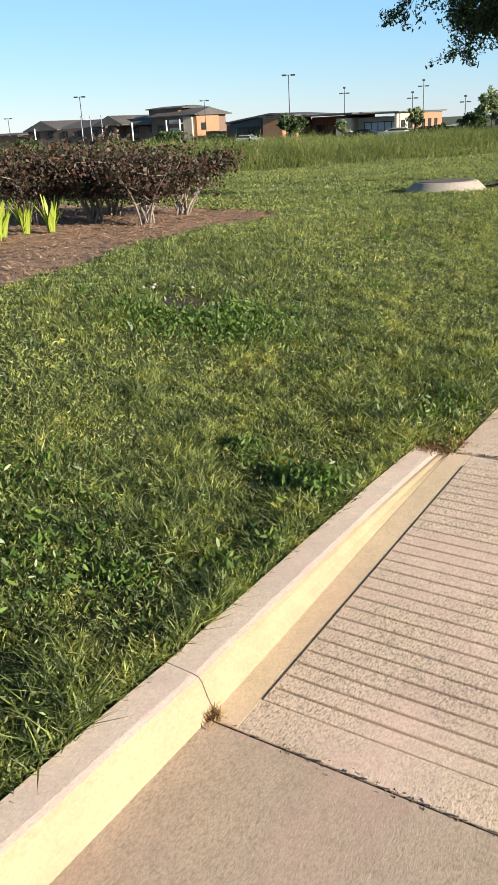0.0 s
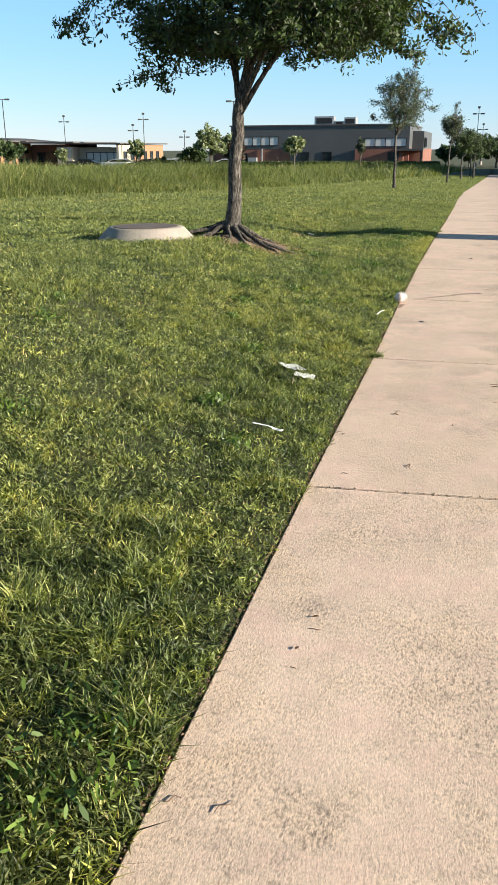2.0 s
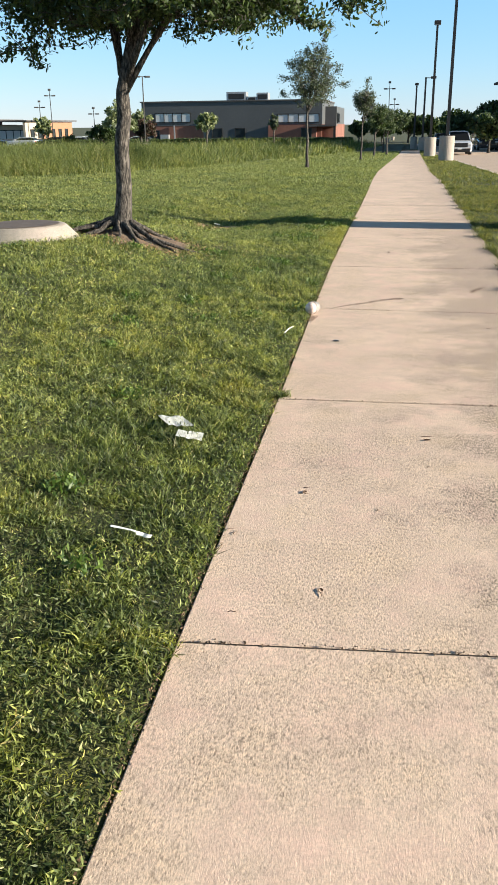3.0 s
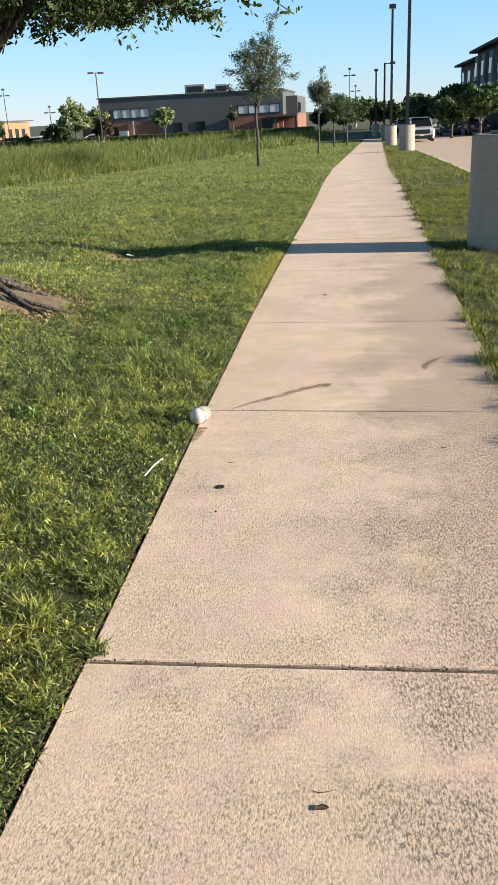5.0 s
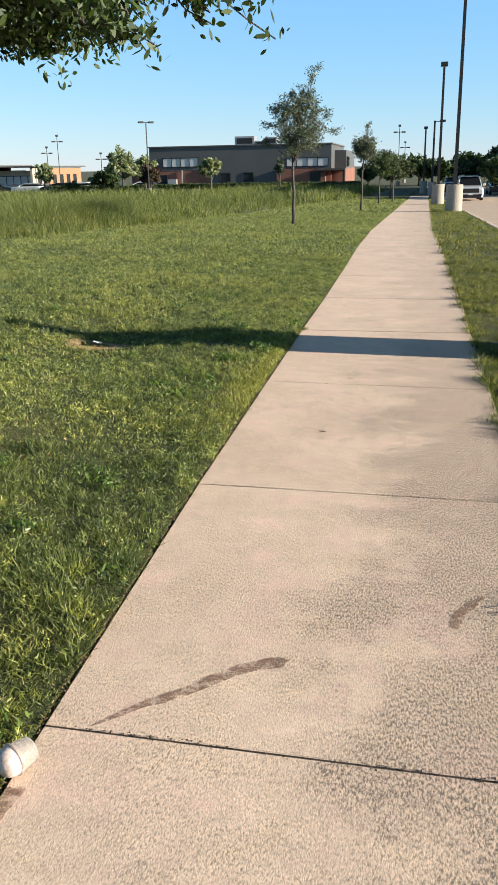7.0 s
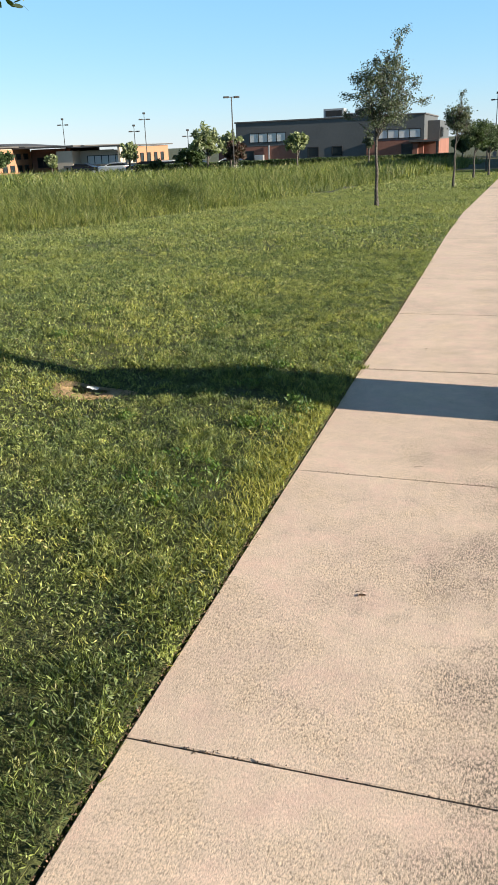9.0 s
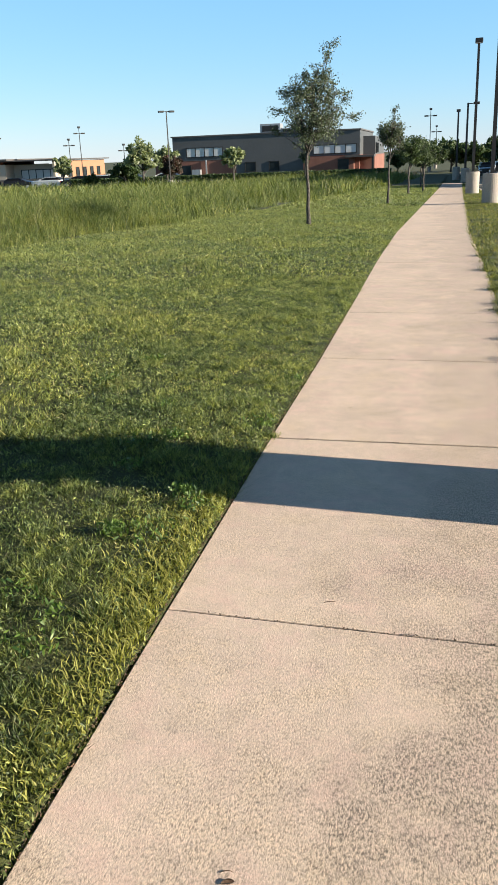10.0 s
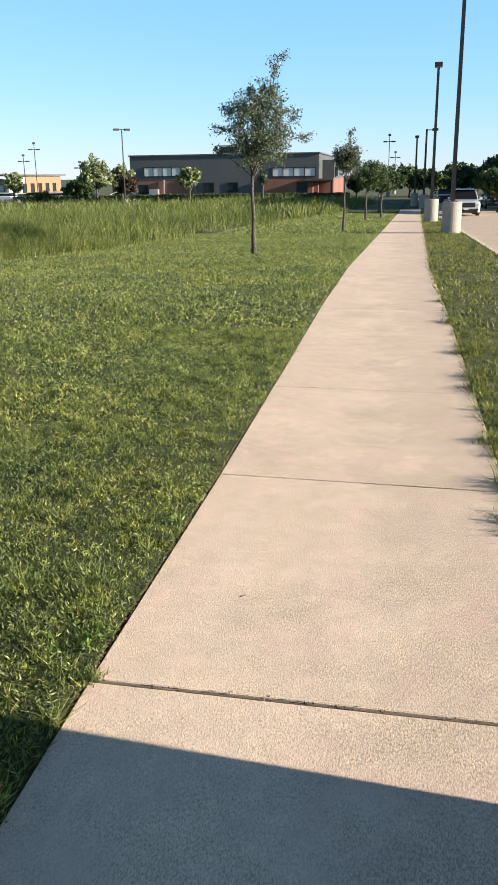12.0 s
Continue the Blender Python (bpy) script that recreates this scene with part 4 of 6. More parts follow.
def riser(x, y):
    z = float(land(x, y)) - 0.03
    top = tagged(empty("manhole_riser", x, y, z, 8), "pale concrete drain riser with sloped sides and iron lid", "manhole")
    bm = bmesh.new()
    n = 28
    rings = [[bm.verts.new((math.cos(2 * math.pi * k / n) * r, math.sin(2 * math.pi * k / n) * r * 0.92, h * 0.88)) for k in range(n)] for r, h in ((0.55, 0), (0.525, 0.05), (0.42, 0.17), (0.405, 0.182), (0.36, 0.184))]
    for p, q in zip(rings, rings[1:]):
        for k in range(n):
            bm.faces.new((p[k], p[(k + 1) % n], q[(k + 1) % n], q[k]))
    bm.faces.new(rings[-1])
    part("collar", bm, GREY_CONCRETE, top, smooth=True)
    bm = bmesh.new()
    add_tube(bm, [(0, 0, 0.15), (0, 0, 0.166), (0, 0, 0.168)], [0.35, 0.35, 0.34], 28)
    part("lid", bm, RUSTY, top, "rusty brown iron lid")
    return top


riser(-2.95, 14.1)


def crumpled_sheet(x, y, w, d, rz, seed):
    rng = np.random.default_rng(seed)
    bm = bmesh.new()
    g = [[bm.verts.new(((i / 6 - 0.5) * w, (j / 4 - 0.5) * d, 0.045 + 0.004 * rng.uniform(-1, 1) + 0.05 * w * abs(i / 6 - 0.4) - 0.2 * (i / 6 - 0.5) * w)) for i in range(7)] for j in range(5)]
    for j in range(4):
        for i in range(6):
            bm.faces.new((g[j][i], g[j][i + 1], g[j + 1][i + 1], g[j + 1][i]))
    r = bmesh.ops.solidify(bm, geom=bm.faces[:], thickness=0.0015)
    ob = part("paper_scrap", bm, PAPER)
    ob.matrix_world = pose(x, y, float(land(x, y)), 0, 0, rz)
    return tagged(ob, "crumpled white paper scrap lying on the grass", "paper", "scraps of paper on the lawn")


crumpled_sheet(-0.385, 9.84, 0.115, 0.15, 34, 1)
crumpled_sheet(-0.285, 9.69, 0.11, 0.085, 4, 2)
crumpled_sheet(-1.88, 18.09, 0.085, 0.06, 10, 4)


def plastic_fork(x, y, rz):
    """A throw-away fork: ribbed handle, a dished head and four tines."""
    top = tagged(empty("plastic_fork", x, y, float(land(x, y)) + 0.042, rz), "white plastic fork lying on the grass", "fork")
    top.rotation_euler.y = radians(8)
    top.scale = (0.88, 0.88, 0.88)
    bm = bmesh.new()
    rows = []
    for px, w, z in ((-0.085, 0.006, 0.0), (-0.08, 0.0085, 0.001), (-0.04, 0.0065, 0.004), (0.0, 0.0045, 0.006), (0.02, 0.006, 0.005), (0.028, 0.0115, 0.002)):
        rows.append([bm.verts.new(p) for p in ((px, -w, z), (px, -w * 0.5, z + 0.002), (px, w * 0.5, z + 0.002), (px, w, z), (px, 0, z - 0.002))])
    for a, b in zip(rows, rows[1:]):
        for k in range(5):
            bm.faces.new((a[k], a[(k + 1) % 5], b[(k + 1) % 5], b[k]))
    bm.faces.new(rows[0])
    bm.faces.new(rows[-1])
    part("handle", bm, PAPER, top)
    bm = bmesh.new()
    add_box(bm, 0.026, 0.048, -0.0125, 0.0125, -0.001, 0.0015, 0.0007)
    part("head", bm, PAPER, top)
    for k in range(4):
        yy = (k - 1.5) * 0.0068
        tube("tine", [(0.046, yy, 0.0), (0.065, yy, -0.001), (0.082, yy * 0.95, 0.003)], [0.0022, 0.002, 0.001], PAPER, top, 6)
    return top


plastic_fork(-0.27, 8.79, -8)


def straw(x, y, rz, ln):
    ob = tube("drinking_straw", [(-ln / 2, 0, 0.03), (0, 0, 0.036), (ln / 2, 0, 0.028)], [0.003, 0.003, 0.003], PAPER, None, 8)
    ob.matrix_world = pose(x, y, float(land(x, y)), 0, 0, rz)
    return tagged(ob, "pale straw lying in the grass edge", "straw")


straw(-0.11, 11.78, 80, 0.2)


def spilled_cup(x, y, rz):
    """A takeaway cup on its side: tapered wall, rim and domed lid, with drink left in the dome."""
    top = tagged(empty("plastic_cup", x, y, max(float(land(x, y)), 0.0), rz), "clear plastic cup tipped over with brown drink residue", "cup")

    def turned(prof, n=22):
        bm = bmesh.new()
        rings = [[bm.verts.new((h, math.cos(2 * math.pi * k / n) * r, 0.046 + math.sin(2 * math.pi * k / n) * r)) for k in range(n)] for r, h in prof]
        for p, q in zip(rings, rings[1:]):
            for k in range(n):
                bm.faces.new((p[k], p[(k + 1) % n], q[(k + 1) % n], q[k]))
        return bm
    part("cup_wall", turned([(0.043, 0.0), (0.041, 0.02), (0.038, 0.045), (0.036, 0.055), (0.034, 0.057), (0.002, 0.055)]), CUP, top, smooth=True)
    part("lid_rim", turned([(0.043, 0.004), (0.0465, 0.003), (0.0465, -0.005), (0.043, -0.006)]), CUP, top, smooth=True)
    part("dome_lid", turned([(0.043, -0.005), (0.042, -0.018), (0.037, -0.032), (0.028, -0.042), (0.014, -0.047), (0.002, -0.048)]), STAINED, top, "lid smeared with brown drink", True)
    part("residue", turned([(0.002, 0.012), (0.037, 0.010), (0.0395, -0.010), (0.036, -0.026), (0.026, -0.037), (0.002, -0.042)]), DRINK, top, "brown drink residue", True)


CUP, _, gb = material("clear_plastic", 0.25)
gb.inputs["Base Color"].default_value = (0.84, 0.77, 0.71, 1)
gb.inputs["Transmission Weight"].default_value = 0.72
DRINK = mottled("drink_residue", (0.42, 0.24, 0.17), (0.75, 0.62, 0.55), 38, 120, 0.5)
STAINED = mottled("drink_smeared_plastic", (0.40, 0.25, 0.19), (0.86, 0.80, 0.76), 34, 90, 0.35)
spilled_cup(-0.02, 12.42, 62)


def flat_patch(name, points, mat, z=0.003, label="", category="stain"):
    """A thin stain with an uneven edge lying on the walk."""
    rng = np.random.default_rng(len(points))
    ring = []
    for (x0, y0), (x1, y1) in zip(points, points[1:] + points[:1]):
        for f in (0, 0.25, 0.5, 0.75):
            qx, qy = x0 + (x1 - x0) * f + rng.uniform(-0.006, 0.006), y0 + (y1 - y0) * f + rng.uniform(-0.006, 0.006)
            ring.append((qx, qy, z + float(fall(qy))))
    ob = mesh_object(name, ring, [range(len(ring))], mat)
    return tagged(ob, label, category)


TWIG = mottled("dry_twig", (0.10, 0.06, 0.04), (0.22, 0.14, 0.09), 30, 200)
WET, wnt, wb = material("dried_spill", 0.7)
wb.inputs["Base Color"].default_value = (0.24, 0.145, 0.095, 1)
wclear = wnt.nodes.new("ShaderNodeBsdfTransparent")
wmix = wnt.nodes.new("ShaderNodeMixShader")
wpos = world_pos(wnt)
wmask = mix(wnt, 1.0, ramp(wnt, noise_at(wnt, wpos, 22, 4, 0.7), [(0.38, (0.1, 0.1, 0.1)), (0.58, (0.9, 0.9, 0.9))]), ramp(wnt, noise_at(wnt, wpos, 130, 2, 0.7), [(0.40, (0.35, 0.35, 0.35)), (0.55, (1, 1, 1))]), "MULTIPLY")
wnt.links.new(wmask, wmix.inputs[0])
wnt.links.new(wclear.outputs[0], wmix.inputs[1])
wnt.links.new(wb.outputs[0], wmix.inputs[2])
wnt.links.new(wmix.outputs[0], wnt.nodes["Material Output"].inputs["Surface"])

flat_patch("drink_spill", [(0.10, 12.64), (0.25, 12.755), (0.40, 12.865), (0.52, 12.985), (0.63, 13.03), (0.645, 13.08), (0.60, 13.09), (0.48, 13.02), (0.36, 12.90), (0.22, 12.775)], WET, 0.002, "dark dried spill streak across the sidewalk")
flat_patch("drink_spill", [(1.18, 13.36), (1.21, 13.36), (1.23, 13.45), (1.30, 13.57), (1.32, 13.61), (1.29, 13.61), (1.22, 13.52), (1.18, 13.42)], WET, 0.002, "small dark dried spill on the sidewalk")
flat_patch("drink_spill", [(-0.018, 12.16), (0.005, 12.17), (0.022, 12.28), (0.03, 12.37), (-0.015, 12.37)], WET, 0.002, "brown drip below the tipped cup")




def dead_leaf(x, y, rz, ln):
    """A curled dry leaf with a folded midrib."""
    bm = bmesh.new()
    rows = [[bm.verts.new((ln * f, ln * w * sgn, 0.002 + 0.25 * ln * abs(sgn) * w * 2 + 0.15 * ln * f * f)) for sgn in (-1, 0, 1)] for f, w in ((-0.5, 0.03), (-0.25, 0.2), (0.1, 0.26), (0.35, 0.16), (0.5, 0.02))]
    for p, q in zip(rows, rows[1:]):
        for k in (0, 1):
            bm.faces.new((p[k], p[k + 1], q[k + 1], q[k]))
    bmesh.ops.solidify(bm, geom=bm.faces[:], thickness=0.0006)
    ob = part("dead_leaf", bm, TWIG, None, "", True)
    ob.matrix_world = pose(x, y, float(fall(y)) + 0.001, 0, 0, rz)
    return tagged(ob, "curled dry brown leaf on the concrete", "leaf", "dry leaves on the sidewalk")


def cap(x, y, r=0.028):
    ob = tube("plug_cap", [(0, 0, 0), (0, 0, 0.0006), (0, 0, 0.0008)], [r, r, r * 0.9], DARK_METAL, None, 16)
    ob.matrix_world = pose(x, y, float(fall(y)) + 0.0015, 0, 0, 0)
    return tagged(ob, "small dark round cap flush in the concrete", "cap")


cap(0.21, 11.645, 0.02)




for k, (lx2, ly2, lr, ll) in enumerate(((0.51, 15.57, 20, 0.035), (0.25, 9.29, 60, 0.028), (0.72, 9.905, 10, 0.035), (0.23, 11.4, 100, 0.02), (0.21, 7.40, 30, 0.02), (0.19, 7.24, 70, 0.018), (0.37, 8.6, 110, 0.02))):
    dead_leaf(lx2, ly2, lr, ll)


def twig_bit(x, y, rz, ln, seed):
    rng = np.random.default_rng(seed)
    p = [(-ln / 2, 0, 0.001), (-ln / 6, rng.uniform(-0.01, 0.01), 0.002), (ln / 5, rng.uniform(-0.01, 0.01), 0.002), (ln / 2, 0, 0.001)]
    ob = tube("twig", p, [0.0007, 0.0013, 0.001, 0.0005], TWIG, None, 5)
    ob.matrix_world = pose(x, y, float(fall(y)) + 0.0015, 0, 0, rz)
    return tagged(ob, "small dry twig on the concrete", "twig", "bits of twig on the sidewalk")


TWIGS = ((0.13, 8.45, 20, 0.03), (0.37, 8.59, 100, 0.05), (0.25, 9.34, 10, 0.025), (0.72, 9.96, 5, 0.05), (0.72, 9.6, 40, 0.02), (0.22, 11.9, 0, 0.03), (0.22, 7.34, 5, 0.035),
         (0.2, 7.16, 140, 0.02), (0.05, 6.66, 30, 0.04), (0.16, 6.67, 55, 0.05), (0.25, 9.28, 10, 0.03), (0.52, 9.18, 85, 0.03), (0.02, 8.84, 80, 0.03), (0.03, 8.95, 40, 0.025),
         (0.05, 8.93, 85, 0.03), (0.5, 15.6, 10, 0.035), (0.59, 16.95, 20, 0.05), (1.05, 9.4, 90, 0.03), (0.9, 14.3, 60, 0.03), (0.4, 19.6, 30, 0.03), (1.2, 12.1, 15, 0.04))
for k, (tx, ty, rz, ln) in enumerate(TWIGS):
    twig_bit(tx, ty, rz, ln, k)

# ---- light poles with concrete footings ----
POLES = "light poles along the car park"


def light_pole(x, y, h=7.4, head="box", rz=0, foot_h=1.15, foot_r=0.355, shaft=0.095):
    z = float(fall(y)) - 0.03
    top = tagged(empty("light_pole", x, y, z, rz), "tall dark steel light pole on a round concrete footing", "light pole", POLES)
    bm = bmesh.new()
    add_tube(bm, [(0, 0, -0.2), (0, 0, foot_h - 0.02), (0, 0, foot_h)], [foot_r, foot_r, foot_r - 0.02], 32)
    part("footing", bm, GREY_CONCRETE, top, "pale round concrete footing")
    box("base_plate", -0.17, 0.17, -0.17, 0.17, foot_h, foot_h + 0.025, DARK_METAL, top, 0.004)
    bm = bmesh.new()
    a, b = shaft, shaft * 0.8
    v = [bm.verts.new((sx * w, sy * w, zz)) for w, zz in ((a, foot_h + 0.02), (b, h)) for sx, sy in ((-1, -1), (1, -1), (1, 1), (-1, 1))]
    for k in range(4):
        bm.faces.new((v[k], v[(k + 1) % 4], v[(k + 1) % 4 + 4], v[k + 4]))
    bm.faces.new(v[4:])
    part("pole", bm, DARK_METAL, top)
    if head == "box":
        box("lamp_head", -0.19, 0.19, -0.32, 0.16, h - 0.02, h + 0.2, DARK_METAL, top, 0.03)
        box("lens", -0.15, 0.15, -0.28, 0.1, h - 0.035, h - 0.018, GLASS_PALE, top)
    elif head == "arm":
        box("arm", 0.0, 0.5, -0.03, 0.03, h - 0.1, h - 0.03, DARK_METAL, top, 0.01)
        box("lamp_head", 0.45, 0.95, -0.18, 0.18, h - 0.14, h + 0.06, DARK_METAL, top, 0.03)
    else:
        box("arm", -0.7, 0.7, -0.04, 0.04, h - 0.08, h, DARK_METAL, top, 0.01)
        for s in (-1, 1):
            box("lamp_head", s * 0.62 - 0.3, s * 0.62 + 0.3, -0.2, 0.2, h - 0.14, h + 0.06, DARK_METAL, top, 0.03)
        if head == "cross":
            tube("mast", [(0, 0, h), (0, 0, h + 0.9)], [0.05, 0.04], DARK_METAL, top, 8)
            box("lamp_head", -0.2, 0.2, -0.2, 0.2, h + 0.75, h + 1.05, DARK_METAL, top, 0.03)
    return top


light_pole(2.36, 18.045, foot_h=1.2, foot_r=0.375)
light_pole(2.9, 49.0, 8.6, shaft=0.075)
light_pole(2.62, 62.0, 7.4, shaft=0.075)
light_pole(3.0, 92.0, 6.4, "arm")
light_pole(2.4, 102.0, 6.2)
for lx, ly, lh, kind in ((-61.0, 110, 8.9, "double"), (-72.6, 150, 7.7, "cross"), (-59.4, 150, 6.1, "cross"), (-100.0, 110, 8.5, "double"), (-104.0, 150, 8.3, "double"), (-29.5, 110, 8.1, "double"),
                         (-57.4, 150, 7.9, "cross"), (-0.85, 150, 8.0, "cross"), (-0.1, 180, 6.5, "cross"), (-50.6, 152, 5.0, "cross"), (-161.7, 150, 7.7, "double")):
    light_pole(lx, ly, lh, kind, 35 if lx < -20 else 0, 0.7, 0.3, 0.06)


def flag_pole(x, y, h):
    top = tagged(empty("flag_pole", x, y, float(fall(y)) - 0.05), "bare pale metal flagpole", "flagpole", "flagpoles by the apartments")
    tube("pole", [(0, 0, 0), (0, 0, h)], [0.09, 0.06], GREY_METAL, top, 8)
    bm = bmesh.new()
    bmesh.ops.create_uvsphere(bm, u_segments=8, v_segments=6, radius=0.13)
    bmesh.ops.translate(bm, verts=bm.verts, vec=(0, 0, h + 0.08))
    part("finial", bm, GREY_METAL, top)


for fx in (-95.5, -93.6, -91.3):
    flag_pole(fx, 105, 5.2)


# ---- buildings ----
def window(parent, x0, x1, y, z0, z1, panes=1, glass=None, facing="y", fr=0.12):
    """A framed window on a wall facing -y (or, facing x, on a wall at x = y that looks to +x)."""
    glass = glass or GLASS_DARK
    wnd = new("window")
    wnd.parent = parent
    w = (x1 - x0) / panes

    def put(name, a0, a1, d0, d1, b0, b1, mat):
        if facing == "y":
            return box(name, a0, a1, y - d1, y - d0, b0, b1, mat, wnd)
        return box(name, y + d0, y + d1, a0, a1, b0, b1, mat, wnd)
    for k in range(panes):
        put("pane", x0 + k * w + fr / 2, x0 + (k + 1) * w - fr / 2, 0.02, 0.05, z0 + fr / 2, z1 - fr / 2, glass)
    bmw = bmesh.new()
    spans = [(x0, x1, z0, z0 + fr), (x0, x1, z1 - fr, z1)] + [(x0 + k * w - fr / 2, x0 + k * w + fr / 2, z0, z1) for k in range(panes + 1)]
    for a0, a1, b0, b1 in spans:
        if facing == "y":
            add_box(bmw, a0, a1, y - 0.12, y - 0.01, b0, b1)
        else:
            add_box(bmw, y + 0.01, y + 0.12, a0, a1, b0, b1)
    part("window_frame", bmw, DARK_METAL, wnd)
    return wnd


def block(parent, x0, x1, y0, y1, z0, z1, mat, name="wall"):
    return box(name, x0, x1, y0, y1, z0, z1, mat, parent)


GZ = float(fall(150)) - 0.2
club = tagged(empty("clubhouse"), "long low building with grey cladding over red brick", "building")
block(club, -41.5, -11.4, 150, 176, 1.25, 4.85, METAL_CLAD, "upper_wall")
block(club, -41.5, -11.45, 150.05, 175.9, GZ, 1.25, BRICK, "lower_wall")
block(club, -31.0, -20.0, 149.6, 150.0, -0.9, 2.0, METAL_CLAD, "lower_cladding")
block(club, -20.0, -12.2, 148.6, 150.0, GZ, 1.15, BRICK, "porch_wall")
block(club, -41.7, -11.2, 149.8, 176.2, 4.85, 5.05, ROOF, "roof")
block(club, -11.4, -9.4, 156, 178, GZ, 1.2, BRICK, "end_wing")
block(club, -11.4, -9.5, 156.1, 177.9, 1.2, 4.0, METAL_CLAD, "end_wing_upper")
block(club, -12.2, -9.2, 151, 156, GZ, 1.1, BRICK, "end_porch")
block(club, -46.0, -41.5, 154, 170, GZ, 2.6, BRICK, "side_wing")
block(club, -46.2, -41.5, 153.8, 170.2, 2.6, 2.8, ROOF, "side_roof")
window(club, -39.2, -33.2, 150, 1.75, 3.25, 4, GLASS_PALE)
window(club, -18.6, -11.9, 150, 1.5, 2.9, 4, GLASS_PALE)
window(club, -25.6, -24.0, 149.6, -0.7, 0.8, 1)
window(club, -29.5, -27.8, 149.6, -0.7, 0.8, 1)
window(club, -14.6, -13.0, 148.6, GZ, 0.7, 1)
window(club, -40.3, -38.6, 150, GZ + 0.1, 0.6, 1)
window(club, 157, 161, -9.4, 1.4, 3.0, 2, None, "x")
box("gutter_pipe", -36.1, -35.9, 149.75, 149.95, GZ, 1.3, GREY_METAL, club)
box("utility_cabinet", -38.2, -36.8, 148.9, 149.9, GZ, -0.1, GREY_METAL, club)
box("canopy", -13.4, -9.0, 147.6, 151.0, 0.9, 1.2, ROOF, club)
box("canopy_post", -9.4, -9.1, 147.7, 148.0, GZ, 0.9, DARK_METAL, club)
for ux0, ux1, uh, sl in ((-28.4, -25.0, 1.5, 1), (-24.8, -23.3, 0.7, 0), (-23.2, -21.2, 1.3, 0)):
    unit = tagged(empty("roof_unit", (ux0 + ux1) / 2, 158, 5.05), "grey metal air-conditioning unit on the roof", "roof unit", "units on the clubhouse roof")
    hw = (ux1 - ux0) / 2
    box("casing", -hw, hw, -1.2, 1.2, 0, uh, GREY_METAL, unit, 0.05)
    box("grille", -hw * 0.8, hw * 0.8, -1.24, -1.2, uh * 0.2, uh * 0.8, DARK_METAL, unit)

# brown apartment house with pitched roofs
apart = tagged(empty("apartment_building"), "brown brick apartment house with pitched roofs and orange end wall", "building")
AZ = float(fall(150)) - 0.4
for x0, x1, y0, y1, z1 in ((-155.5, -128.0, 150, 164, 2.9), (-128.0, -118.0, 153, 164, 2.6), (-118.0, -107.2, 150, 162, 4.2)):
    block(apart, x0, x1, y0, y1, AZ, z1, BROWN_BRICK)


def gable(parent, x0, x1, y0, y1, z0, rise, over=0.8, axis="x", mat=None):
    """A pitched roof with eaves. axis: the way its ridge runs."""
    x0, x1, y0, y1 = x0 - over, x1 + over, y0 - over, y1 + over
    if axis == "x":
        v = [(x0, y0, z0), (x1, y0, z0), (x1, y1, z0), (x0, y1, z0), (x0 + 1.0, (y0 + y1) / 2, z0 + rise), (x1 - 1.0, (y0 + y1) / 2, z0 + rise)]
        f = [(0, 1, 5, 4), (2, 3, 4, 5), (1, 2, 5), (3, 0, 4), (0, 3, 2, 1)]
    else:
        v = [(x0, y0, z0), (x1, y0, z0), (x1, y1, z0), (x0, y1, z0), ((x0 + x1) / 2, y0 + 0.5, z0 + rise), ((x0 + x1) / 2, y1 - 0.5, z0 + rise)]
        f = [(0, 1, 4), (1, 2, 5, 4), (2, 3, 5), (3, 0, 4, 5), (0, 3, 2, 1)]
    lo = [(a, b, c - 0.22) for a, b, c in v]
    n = len(v)
    return mesh_object("roof", lo + v, [tuple(i + n for i in g) for g in f[:4]] + [f[4]] + [(0, 1, n + 1, n), (1, 2, n + 2, n + 1), (2, 3, n + 3, n + 2), (3, 0, n, n + 3)], mat or ROOF, parent)


gable(apart, -155.5, -146, 150, 164, 3.0, 2.0, 0.8, "y")
gable(apart, -146, -118, 151, 164, 3.0, 1.7, 0.6, "x")
gable(apart, -133, -126, 149.5, 163, 3.2, 1.9, 0.8, "y")
gable(apart, -118, -106.8, 150, 162, 4.3, 1.3, 0.8, "x")
block(apart, -121, -113, 153, 162, 4.3, 5.9, BROWN_BRICK, "upper_storey")
gable(apart, -121, -112, 153, 162, 5.9, 0.4, 0.5, "x")
block(apart, -107.2, -106.6, 150.5, 158.5, AZ, 4.2, ORANGE, "end_wall")
block(apart, -109.4, -107.2, 149.6, 150.0, AZ, 3.9, CREAM, "balcony_bay")
for k in range(9):
    for zz in (-1.0, 1.2):
        window(apart, -153.5 + k * 4.6 + (0.3 if k > 5 else 0), -151.9 + k * 4.6, 150 if k < 6 or k > 7 else 153, zz, zz + 1.3, 2)
window(apart, 152.0, 153.6, -106.6, 1.2, 2.6, 1, None, "x")
for zz in (-0.6, 1.0, 2.6):
    box("balcony", -112.5, -109.6, 148.9, 150.0, zz, zz + 0.12, CREAM, apart)
    box("balcony_rail", -112.5, -109.6, 148.9, 148.96, zz + 0.12, zz + 0.8, GREY_METAL, apart)
for px in (-152.0, -122.5, -113.2, -109.7):
    tube("white_post", [(px, 148.8, AZ), (px, 148.8, 3.4)], [0.16, 0.16], WHITE_PAINT, apart, 8)

